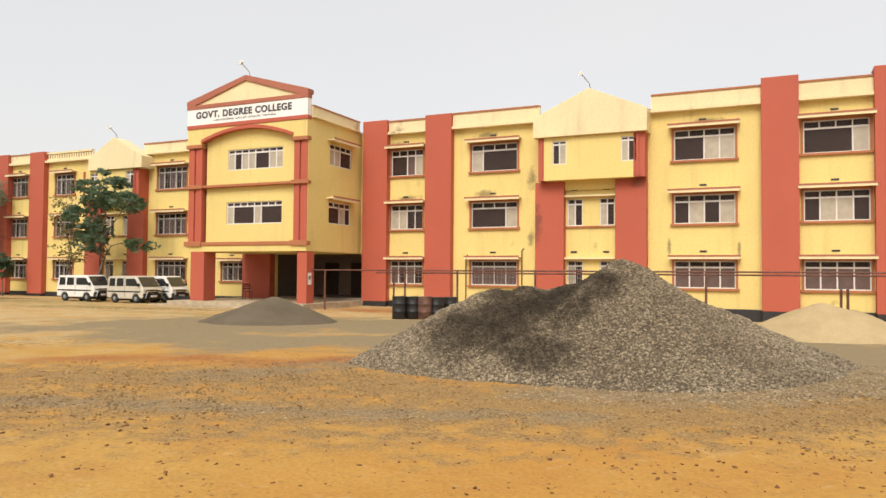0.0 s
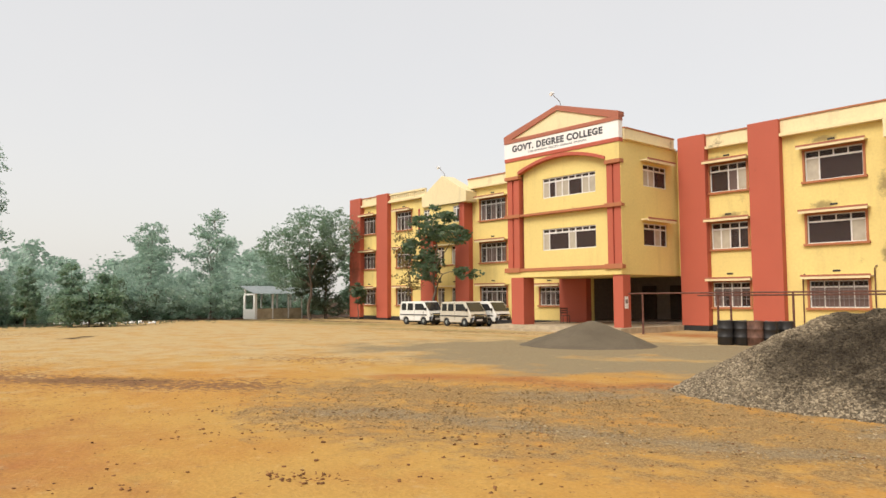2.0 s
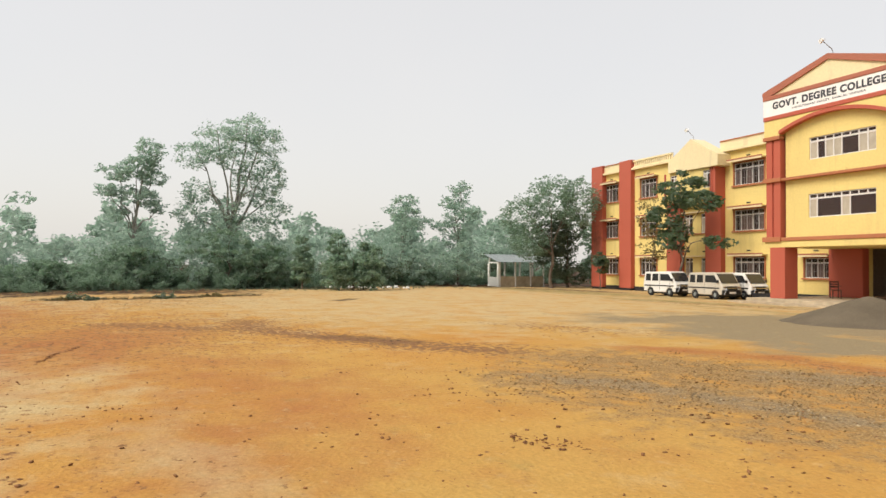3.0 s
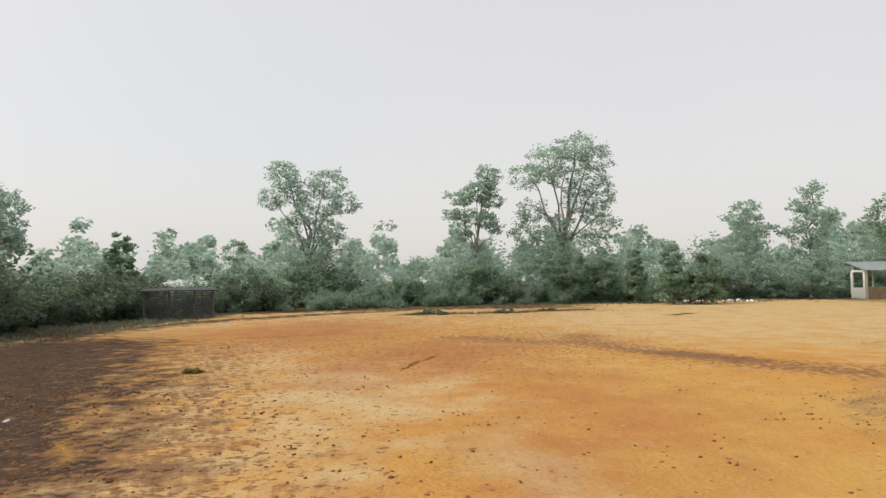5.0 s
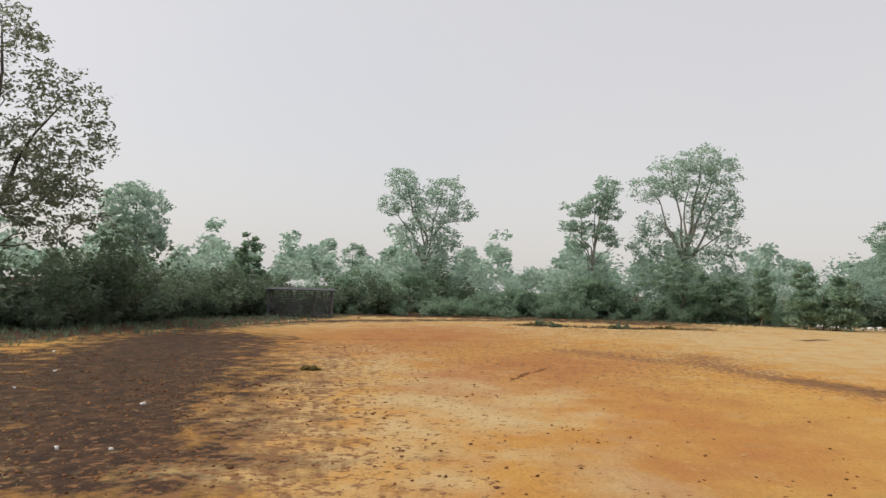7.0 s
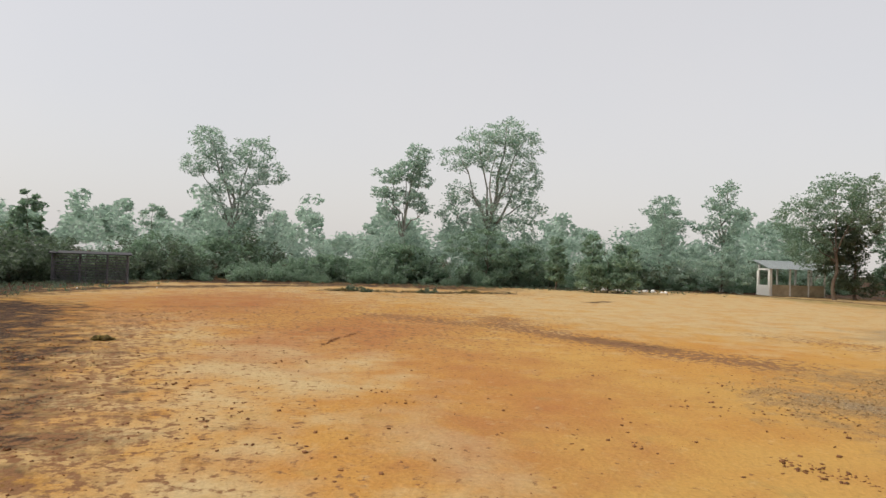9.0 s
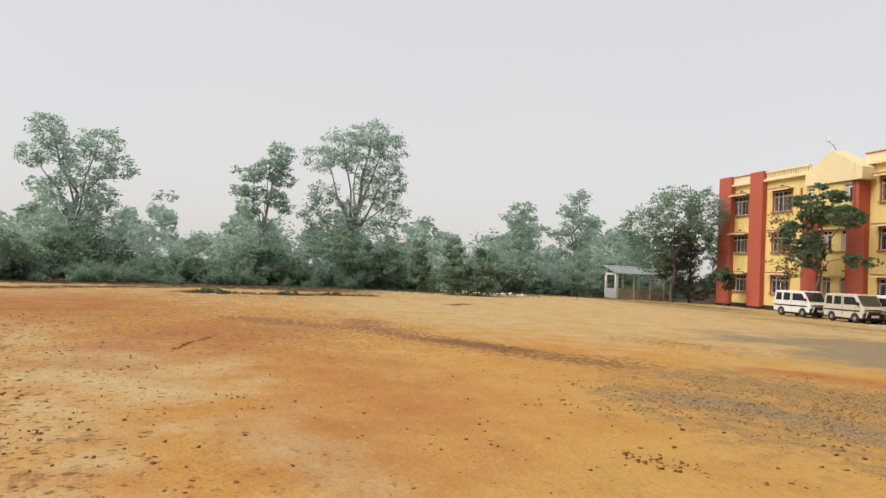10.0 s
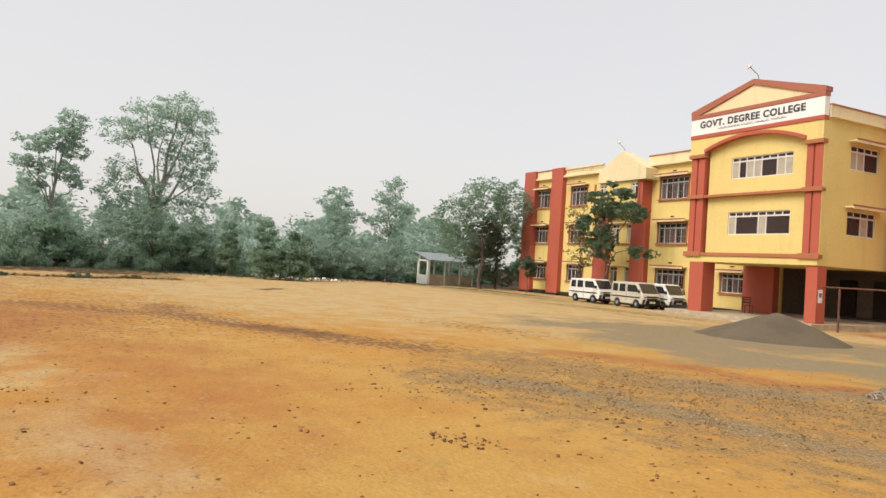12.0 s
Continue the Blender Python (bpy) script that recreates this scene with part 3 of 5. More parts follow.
# shell: back, ends, slabs, roof and rooms
part("wall", Mesh().box(X0, X1, 43.0, 43.2, -0.5, 9.5).box(X0, X0 + 0.25, YW + 0.61, 43.0, -0.5, 9.5).box(X1 - 0.25, X1, YW + 0.61, 43.0, -0.5, 9.5), YELLOW, college)
part("roof", Mesh().box(X0, X1, YW + 0.02, 43.2, 9.505, 9.62), ROOFING, college, "flat concrete roof")
for z in (0.0, 3.0, 6.0):
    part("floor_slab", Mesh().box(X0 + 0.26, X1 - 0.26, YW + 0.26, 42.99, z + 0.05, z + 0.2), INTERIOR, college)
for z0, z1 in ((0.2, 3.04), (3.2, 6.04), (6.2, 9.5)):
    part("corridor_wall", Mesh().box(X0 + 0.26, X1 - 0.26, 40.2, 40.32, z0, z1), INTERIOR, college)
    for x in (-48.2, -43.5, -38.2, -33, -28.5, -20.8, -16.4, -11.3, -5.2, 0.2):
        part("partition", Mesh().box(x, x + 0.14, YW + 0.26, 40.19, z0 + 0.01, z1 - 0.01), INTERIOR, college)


# gabled bays
def flood_light(x, y, z):
    lamp = thing("flood_light", "small flood light on a bent pole above the gable", "lamp", pose(x, y, z))
    part("pole", Mesh().tube([(0, 0, 0), (-0.06, -0.05, 0.3), (-0.38, -0.25, 0.72)], 0.022), BAR, lamp)
    part("lamp_head", Mesh().prism([(-0.13, -0.05), (0.13, -0.05), (0.1, 0.09), (-0.1, 0.09)], -0.09, 0.09), simple("white_lamp_housing", (0.8, 0.8, 0.8), 0.4), lamp, "white lamp head").matrix_basis = pose(-0.42, -0.28, 0.76, 20, -30, 0)


for cx in PANELS:
    for a, b in ((cx - 2.75, cx - 1.28), (cx + 1.25, cx + 2.72)):
        part("pilaster", Mesh().box(a, b, YC, YW - 0.001, -0.3, 6.27), RED, college, "red painted pilaster", bevel=0.02)
    wf = pose(0, 34.5, 0)
    hb = [window(cx - 1.72, cx - 1.02, 7.05, 8.22, "df", wf, trim=False, hood=False, vent=False, transom=0.16), window(cx + 1.62, cx + 2.3, 7.05, 8.22, "fd", wf, trim=False, hood=False, vent=False, transom=0.16)]
    bay = part("bay_wall", wall_mesh(cx - 2.15, cx + 2.2, 6.28, 8.39, hb, 0.2), YELLOW, college, "yellow projecting bay")
    bay.matrix_basis = wf
    for a, b in ((cx - 2.45, cx - 2.16), (cx + 2.21, cx + 2.72)):
        part("bay_side", Mesh().box(a, b, 34.55, YW - 0.002, 6.28, 8.39), RED, college, "red strip beside the bay")
        part("bay_rib", Mesh().box(a + 0.14, a + 0.24, 34.49, 34.549, 6.28, 8.39), RED, college)
    part("bay_floor", Mesh().box(cx - 2.15, cx + 2.2, 34.701, YW - 0.002, 6.28, 6.4), YELLOW, college)
    up, gx = (-0.17, cx + 0.52) if cx < -20 else (0.03, cx)
    ga, gb, za, zb, zt = (-42.15, -37.25, 9.2, 9.16, 10.52) if cx < -20 else (gx - 2.65, gx + 2.85, 9.38, 9.48, 10.65)
    part("gable", Mesh().prism([(ga, 8.4), (gb, 8.4), (gb, zb), (gx + 0.12, zt), (ga, za)], 34.3, YW + 0.1), CREAM, college, "plain cream gable", bevel=0.015)
    flood_light(gx + 0.15, 34.6, 10.6 + up)

# porch
PX0, PX1, PY = -29.25, -21.35, 30.1
front = pose(0, PY + 0.32, 0)
ph = [window(-26.7, -23.08, 7.1, 8.2, "fdffd-ff", front, trim=False, hood=False, vent=False, transom=0.2), window(-26.75, -23.1, 4.2, 5.38, "fd--fd--", front, trim=False, hood=False, vent=False, transom=0.2)]
part("porch_wall", wall_mesh(-28.15, -21.9, 2.95, 9.4, ph, 0.2), YELLOW, college, "yellow recessed porch wall").matrix_basis = front
side = pose(PX1, 0, 0, 0, 0, 90)
sh = [window(32.15, 34.3, 7.35, 8.5, "ffd-", side, trim=False, vent=False), window(32.1, 34.25, 4.25, 5.42, "d-fd", side, trim=False, vent=False)]
part("porch_wall", wall_mesh(PY + 0.1, YW - 0.001, 2.76, 9.6, sh, 0.2), YELLOW, college, "yellow porch side wall").matrix_basis = side
part("porch_wall", Mesh().box(PX0, PX0 + 0.2, PY + 0.3, YW - 0.001, 2.76, 9.6), YELLOW, college)
part("porch_parapet", Mesh().box(PX1 - 0.1, PX1 + 0.1, PY + 0.35, YC - 0.01, 9.601, 10.12).box(PX1 - 0.1, PX1 + 0.22, PY + 0.35, YC - 0.01, 9.55, 9.6), CREAM, college, "cream rain-stained parapet")
part("coping", Mesh().box(PX1 - 0.14, PX1 + 0.14, PY + 0.35, YC - 0.01, 10.121, 10.19), ORANGE, college)
part("porch_roof", Mesh().box(PX0 + 0.21, PX1 - 0.21, PY + 0.53, YW - 0.01, 9.45, 9.59), ROOFING, college)
part("porch_slab", Mesh().box(PX0 + 0.01, PX1 - 0.01, PY + 0.05, YW - 0.003, 2.74, 2.94), YELLOW, college, "porch ceiling slab")
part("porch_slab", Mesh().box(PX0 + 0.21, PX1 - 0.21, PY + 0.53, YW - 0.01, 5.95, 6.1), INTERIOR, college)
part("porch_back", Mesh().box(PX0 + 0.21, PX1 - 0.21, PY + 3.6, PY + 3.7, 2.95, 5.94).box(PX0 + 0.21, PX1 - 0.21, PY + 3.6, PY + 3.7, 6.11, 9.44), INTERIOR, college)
for a, b in ((PX0 + 0.05, PX0 + 0.45), (PX0 + 0.58, PX0 + 0.98), (PX1 - 0.85, PX1 - 0.5), (PX1 - 0.4, PX1 - 0.02)):
    part("pilaster", Mesh().box(a, b, PY + 0.06, PY + 0.5, 3.26, 8.35), RED, college, "slender red pilaster", bevel=0.03)
for a, b in ((PX0 + 0.46, PX0 + 0.57), (PX1 - 0.49, PX1 - 0.41)):
    part("pilaster_groove", Mesh().box(a, b, PY + 0.14, PY + 0.5, 3.3, 8.35), RED, college)
for z0, z1, out in ((6.18, 6.32, 0.0), (3.06, 3.25, 0.04)):
    part("belt", Mesh().box(PX0 - out / 2, PX1 + 0.06, PY - out, PY + 0.31, z0, z1), ORANGE, college, "orange-red belt course", bevel=0.02)
    for a, b in ((PX0 - 0.08, PX0 + 1.1), (PX1 - 0.95, PX1 + 0.12)):
        part("capital", Mesh().box(a, b, PY - out - 0.06, PY - out - 0.001, z0 - 0.03, z1 + 0.04), ORANGE, college, bevel=0.015)
part("porch_wall", Mesh().box(PX0, PX1 - 0.02, PY + 0.02, PY + 0.3, 2.75, 3.059), YELLOW, college)
# band with the arch below the sign
ax0, ax1, az, rise = PX0 + 1.0, PX1 - 0.85, 8.42, 0.82
arc = [(ax0 + (ax1 - ax0) * i / 24, az + rise * math.sin(math.pi * (0.06 + 0.88 * i / 24)) ** 0.8) for i in range(25)]
part("sign_wall", Mesh().prism([(PX0, 8.38), (ax0 - 0.02, 8.38), *arc, (ax1 + 0.02, 8.38), (PX1, 8.38), (PX1, 9.42), (PX0, 9.42)], PY, PY + 0.31), YELLOW, college)
ring = Mesh().prism([(a, b - 0.02) for a, b in arc] + [(a, b + 0.15) for a, b in reversed(arc)], PY - 0.07, PY + 0.25)
part("arch", ring, RED, college, "red arch moulding over the porch windows")
for a, b in ((PX0 - 0.05, ax0 + 0.05), (ax1 - 0.05, PX1 + 0.06)):
    part("capital", Mesh().box(a, b, PY - 0.06, PY + 0.3, 8.36, 8.56), ORANGE, college, bevel=0.02)
part("belt", Mesh().box(PX0 - 0.02, PX1 + 0.03, PY - 0.05, PY + 0.31, 9.42, 9.63), RED, college, bevel=0.02)
part("belt", Mesh().box(PX0 - 0.04, PX1 + 0.05, PY - 0.07, PY + 0.31, 10.5, 10.72), BROWN_RED, college, bevel=0.02)
part("pediment", Mesh().prism([(PX0, 10.72), (PX1, 10.72), (PX1, 10.82), (-25.3, 11.95), (PX0, 10.82)], PY + 0.03, PY + 0.4), CREAM, college, "cream triangular pediment")
rake = Mesh().prism([(PX0 - 0.06, 10.72), (PX0 + 0.5, 10.72), (-25.3, 11.78), (-25.3, 12.05), (PX0 - 0.06, 10.95)], PY - 0.06, PY + 0.42)
rake.prism([(PX1 - 0.5, 10.72), (PX1 + 0.06, 10.72), (PX1 + 0.06, 10.95), (-25.3, 12.05), (-25.3, 11.78)], PY - 0.06, PY + 0.42)
part("raking_cornice", rake, BROWN_RED, college, "brownish red raking cornice")
sign = part("sign", Mesh().box(PX0 - 0.02, PX1 + 0.02, PY - 0.03, PY + 0.3, 9.632, 10.498), SIGN_WHITE, college, "white painted name board with dark lettering")


def lettering(text, x0, x1, z, height, y, bold=0.06):
    cu = bpy.data.curves.new("lettering", "FONT")
    cu.body, cu.size, cu.extrude, cu.offset, cu.space_character = text, height / 0.7, 0.006, bold * height, 1.12
    ob = new("lettering", cu)
    bpy.context.view_layer.update()
    me = bpy.data.meshes.new_from_object(ob.evaluated_get(bpy.context.evaluated_depsgraph_get()))
    bpy.data.objects.remove(ob)
    co = np.zeros(len(me.vertices) * 3)
    me.vertices.foreach_get("co", co)
    co = co.reshape(-1, 3)
    k = (x1 - x0) / (co[:, 0].max() - co[:, 0].min())
    out = np.stack([x0 + (co[:, 0] - co[:, 0].min()) * k, y - co[:, 2], z + co[:, 1]], 1)
    me.vertices.foreach_set("co", out.reshape(-1))
    b = bmesh.new()
    b.from_mesh(me)
    bpy.data.meshes.remove(me)
    bmesh.ops.remove_doubles(b, verts=b.verts, dist=0.0002)
    left = set(b.faces)
    while left:
        stack, island = [left.pop()], []
        while stack:
            face = stack.pop()
            island.append(face)
            for edge in face.edges:
                for other in edge.link_faces:
                    if other in left:
                        left.remove(other)
                        stack.append(other)
        m = Mesh()
        for face in island:
            m.face([v.co for v in face.verts])
        m.weld = True
        part("letter", m, LETTER, sign)
    b.free()


lettering("GOVT. DEGREE COLLEGE", PX0 + 0.6, PX1 - 0.95, 9.99, 0.34, PY - 0.036)
lettering("LONGTHARAI VALLEY, DHALAI, TRIPURA", PX0 + 1.85, PX1 - 1.95, 9.77, 0.1, PY - 0.036, 0.01)
flood_light(-25.25, PY + 0.3, 12.0)
for a, b, c, d in ((-28.9, -27.95, PY, PY + 0.9), (-21.95, -21.36, PY + 0.1, PY + 0.75), (-29.4, -27.32, YC - 0.1, YW - 0.004)):
    part("porch_pillar", Mesh().box(a, b, c, d, 0.1, 2.739), RED, college, "red painted porch pillar", bevel=0.02)
part("porch_floor", Mesh().box(PX0 - 0.6, PX1 + 0.4, PY - 0.7, YW + 0.3, -0.4, 0.1), CONCRETE, college, "pale cement porch floor")
part("porch_step", Mesh().box(PX0 - 1.2, PX1 + 0.2, PY - 1.4, PY - 0.701, -0.4, -0.06), CONCRETE, college)
part("lobby_door", Mesh().box(-26.9, -25.9, 40.1, 40.19, 0.2, 2.3).box(-24.9, -23.9, 40.1, 40.19, 0.2, 2.3), WOODEN, college, "dark wooden lobby door")


for px_, top in ((-14.85, 2.55), (-11.75, 2.85)):
    part("downpipe", Mesh().tube([(px_, YW - 0.06, -0.2), (px_, YW - 0.06, top), (px_ + 0.05, YW - 0.04, top + 0.08), (px_ + 0.1, YW - 0.01, top + 0.1)], 0.03), PIPE, college, "thin dark drain pipe")


# ---- heaps ----
def stones_mesh(name, centres, sizes, mat, seed, flat=1.0):
    """Many rough, flattened, turned lumps of stone, twelve triangles each."""
    rng = np.random.default_rng(seed)
    n = len(centres)
    cube = np.array([(x, y, z) for z in (-1, 1) for y in (-1, 1) for x in (-1, 1)], float)
    v = cube[None] * rng.uniform(0.55, 1.0, (n, 8, 1)) * sizes[:, None, None] * np.stack([rng.uniform(0.7, 1.3, n), rng.uniform(0.6, 1.1, n), rng.uniform(0.45, 0.8, n) * flat], 1)[:, None]
    a, b = rng.uniform(0, 6.28, n), rng.uniform(-0.7, 0.7, n)
    ca, sa, cb, sb = np.cos(a), np.sin(a), np.cos(b), np.sin(b)
    x, y, z = v[..., 0], v[..., 1], v[..., 2]
    y, z = y * cb[:, None] - z * sb[:, None], y * sb[:, None] + z * cb[:, None]
    x, y = x * ca[:, None] - y * sa[:, None], x * sa[:, None] + y * ca[:, None]
    v = np.stack([x, y, z], -1) + centres[:, None]
    q = np.array(((0, 2, 3, 1), (4, 5, 7, 6), (0, 1, 5, 4), (1, 3, 7, 5), (3, 2, 6, 7), (2, 0, 4, 6)))
    f = (np.arange(n)[:, None, None] * 8 + q[None]).reshape(-1, 4)
    me = bpy.data.meshes.new(name)
    me.vertices.add(n * 8)
    me.vertices.foreach_set("co", v.reshape(-1))
    me.loops.add(len(f) * 4)
    me.loops.foreach_set("vertex_index", f.reshape(-1).astype(np.int32))
    me.polygons.add(len(f))
    me.polygons.foreach_set("loop_start", np.arange(0, len(f) * 4, 4, dtype=np.int32))
    me.materials.append(mat)
    me.update(calc_edges=True)
    return me


def damped(n, l, c, damp, dark):
    """Darkens c where the heap lies wet, in ragged patches (x, y, z, radius)."""
    g, ragged = n.new("ShaderNodeNewGeometry"), noise_tex(n, l, 1.6, 5, 0.7)
    for x, y, z, r in damp:
        d = n.new("ShaderNodeVectorMath")
        d.operation = "DISTANCE"
        d.inputs[1].default_value = (x, y, z)
        l.new(g.outputs["Position"], d.inputs[0])
        wet = calc(n, l, "ADD", calc(n, l, "DIVIDE", d.outputs["Value"], r), calc(n, l, "MULTIPLY", calc(n, l, "SUBTRACT", ragged, 0.5), 1.6))
        c = mix(n, l, ramp(n, l, wet, [(0.45, (0.72,) * 3), (1.0, (0, 0, 0))]), c, tuple(q * 0.32 for q in dark))
    return c


def stone_material(name, dark, light, damp=()):
    """Broken stone, each lump its own tone; damp: places (x, y, z, radius) where it lies wet and dark."""
    m, n, l, p = material(name)
    g = n.new("ShaderNodeNewGeometry")
    c = ramp(n, l, g.outputs["Random Per Island"], [(0.0, dark), (0.5, tuple(a * 0.6 + b * 0.4 for a, b in zip(dark, light))), (1.0, light)])
    dusty = noise_tex(n, l, 0.5, 4, 0.6)
    c = mix(n, l, ramp(n, l, dusty, [(0.45, (0, 0, 0)), (0.65, (0.4,) * 3)]), c, dark)
    c = damped(n, l, c, damp, dark)
    l.new(c, p.inputs["Base Color"])
    p.inputs["Roughness"].default_value, p.inputs["Specular IOR Level"].default_value = 0.9, 0.15
    bump(n, l, p, noise_tex(n, l, 60, 3), 0.4, 0.01)
    return m


WET = ((-3.35, 13.2, 1.5, 0.75), (-3.7, 12.8, 1.1, 1.15), (-4.3, 12.4, 0.8, 1.2), (-5.0, 12.0, 0.5, 1.1), (-3.4, 11.4, 0.3, 0.8), (-2.7, 12.8, 1.3, 0.5), (-4.6, 13.2, 1.3, 0.75))
GRAVEL = stone_material("grey_crushed_stone", (0.115, 0.088, 0.06), (0.44, 0.36, 0.245), WET)
GRAVEL_BROWN = stone_material("brown_spread_stone", (0.20, 0.12, 0.05), (0.44, 0.31, 0.15))
GRAVEL_GREY = stone_material("grey_spread_stone", (0.20, 0.145, 0.085), (0.45, 0.355, 0.22))
CLOD = stone_material("brown_soil_clod", (0.13, 0.06, 0.03), (0.30, 0.145, 0.06))


def heap_height(x, y, peaks, rough=0.05, seed=0.0):
    """Smoothed union of cones (x, y, height, slope)."""
    h = np.zeros_like(x)
    for px, py, hh, sl in peaks:
        d = np.sqrt((x - px) ** 2 + (y - py) ** 2 + 0.06) - 0.2
        h += np.exp(9.0 * np.clip(hh - sl * d, -1.5, 3))
    return np.log(h + 1e-9) / 9.0 + rough * wobble(x * 1.9, y * 1.9, seed) + rough * 0.5 * wobble(x * 5.1, y * 4.7, seed + 2)


def heap(name, label, category, peaks, area, mat, step=0.12, rough=0.05, seed=0.0):
    x0, x1, y0, y1 = area
    X, Y = np.meshgrid(np.arange(x0, x1, step), np.arange(y0, y1, step))
    Z = ground_z(X, Y) + np.maximum(heap_height(X, Y, peaks, rough, seed), -0.12)
    ny, nx = X.shape
    idx = np.arange(nx * ny).reshape(ny, nx)
    q = np.stack([idx[:-1, :-1], idx[:-1, 1:], idx[1:, 1:], idx[1:, :-1]], -1).reshape(-1, 4)
    zf = Z.reshape(-1)
    keep = (zf - ground_z(X, Y).reshape(-1))[q].max(1) > -0.1
    me = bpy.data.meshes.new(name)
    me.from_pydata(np.stack([X, Y, Z], -1).reshape(-1, 3).tolist(), [], q[keep].tolist())
    me.materials.append(mat)
    me.polygons.foreach_set("use_smooth", [True] * len(me.polygons))
    return tagged(new(name, me), label, category)


def heap_material(name, a, b, scale, damp=()):
    m, n, l, p = material(name)
    c = mix(n, l, ramp(n, l, noise_tex(n, l, scale, 5, 0.7), [(0.35, (0, 0, 0)), (0.65, (1, 1, 1))]), a, b)
    c = mix(n, l, ramp(n, l, noise_tex(n, l, 1.0, 4), [(0.4, (0, 0, 0)), (0.75, (0.5,) * 3)]), c, tuple(x * 0.6 for x in a))
    c = damped(n, l, c, damp, a)
    l.new(c, p.inputs["Base Color"])
    p.inputs["Roughness"].default_value, p.inputs["Specular IOR Level"].default_value = 0.95, 0.15
    bump(n, l, p, noise_tex(n, l, scale, 5, 0.7), 0.8, 0.03)
    return m


BIG = [(-2.55, 13.5, 1.99, 0.78), (-3.5, 13.45, 1.46, 0.6), (-4.3, 13.3, 1.44, 0.6), (-5.0, 13.2, 1.38, 0.62), (-5.7, 13.0, 0.98, 0.64), (-6.4, 12.65, 0.45, 0.52), (-2.0, 13.8, 1.5, 0.62), (-1.4, 14.25, 1.16, 0.58), (-0.8, 14.7, 0.88, 0.56), (-0.1, 15.2, 0.55, 0.5), (0.7, 15.8, 0.2, 0.42), (-1.4, 12.2, 0.36, 0.45)]
big_heap = heap("stone_heap", "large heap of dark grey crushed stone on the field", "gravel heap", BIG, (-9.2, 4.5, 9.2, 18.0), heap_material("packed_gravel", (0.085, 0.066, 0.048), (0.20, 0.165, 0.115), 26, WET), 0.1, 0.05)
rng = np.random.default_rng(5)
px, py = rng.uniform(-8, 2.2, 150000), rng.uniform(9.8, 16.4, 150000)
hz = heap_height(px, py, BIG, 0.05, 0.0)
ok = hz > -0.03
px, py, hz = px[ok], py[ok], hz[ok]
loose = new("loose_stone", stones_mesh("loose_stone", np.stack([px, py, hz + ground_z(px, py) + 0.005], 1), 0.010 + 0.017 * rng.uniform(0, 1, len(px)) ** 2.0, GRAVEL, 6))
tagged(loose, "grey crushed stones lying on the heap", "gravel", kind="stuff")

heap("gravel_mound", "low cone of fine grey-brown gravel before the porch", "gravel heap", [(-15.75, 20.4, 0.85, 0.43), (-16.3, 20.0, 0.5, 0.32)], (-19.5, -12, 16.5, 24.5), heap_material("fine_gravel", (0.12, 0.095, 0.065), (0.18, 0.145, 0.1), 40), 0.12, 0.02, 3.0)
heap("sand_heap", "pale yellow sand heap near the building", "sand heap", [(1.3, 24.2, 1.08, 0.5), (2.1, 24.4, 0.85, 0.45), (0.6, 24.0, 0.75, 0.5)], (-2.0, 5.0, 21.5, 27), heap_material("pale_sand", (0.43, 0.32, 0.17), (0.52, 0.40, 0.225), 25), 0.12, 0.03, 5.0)


def scatter_ground(name, label, count, area, weight, size, mat, seed):
    r = np.random.default_rng(seed)
    x, y = r.uniform(area[0], area[1], count), r.uniform(area[2], area[3], count)
    k = r.uniform(0, 1, count) < weight(x, y)
    x, y = x[k], y[k]
    s = size[0] + (size[1] - size[0]) * r.uniform(0, 1, len(x)) ** 2.5
    tagged(new(name, stones_mesh(name, np.stack([x, y, ground_z(x, y) + s * 0.12], 1), s, mat, seed + 1, 0.6)), label, "stones", kind="stuff")


scatter_ground("ground_gravel", "grey and brown gravel spread over the soil", 90000, (-12, 5, 4.5, 14), lambda x, y: np.clip(1.5 * np.maximum(band(x, y, SPREAD, 1.5), 0.8 * band(x, y, STRIP, 1.1)) - 0.35, 0, 1) * (0.5 + 0.35 * wobble(x * 1.1, y * 1.9, 6.0)), (0.007, 0.02), GRAVEL_BROWN, 21)
scatter_ground("gravel_apron", "thin grey gravel spilled beside the heap", 26000, (-3.5, 4.0, 9.4, 16), lambda x, y: np.clip(1.6 * band(x, y, [(-2.8, 10.2), (-0.6, 10.8), (1.4, 13.0), (2.6, 15.6)], 0.8) - 0.5, 0, 1), (0.009, 0.027), GRAVEL_GREY, 23)
scatter_ground("gravel_strip", "grey gravel strip trodden into the soil", 24000, (-10.5, 3, 5.0, 12), lambda x, y: np.clip(1.6 * band(x, y, STRIP[:5], 0.45) - 0.55, 0, 1) * (0.7 + 0.3 * wobble(x * 2.1, y * 2.3, 2.0)), (0.007, 0.021), GRAVEL_GREY, 25)
scatter_ground("soil_clods", "scattered dark brown soil clods and pebbles", 52000, (-20, 4, -8, 14), lambda x, y: np.clip(1.3 - np.hypot(x + 3, y - 5) / 11, 0.04, 1) * (0.03 + 0.26 * np.clip(wobble(x * 0.9, y * 0.9, 3) + 0.2, 0, 1)) + 0.35 * np.clip(band(x, y, [(-9, 4.4), (-5.5, 5.2), (-2.5, 6.4), (1, 8)], 0.9) - 0.2, 0, 1), (0.006, 0.023), CLOD, 31)
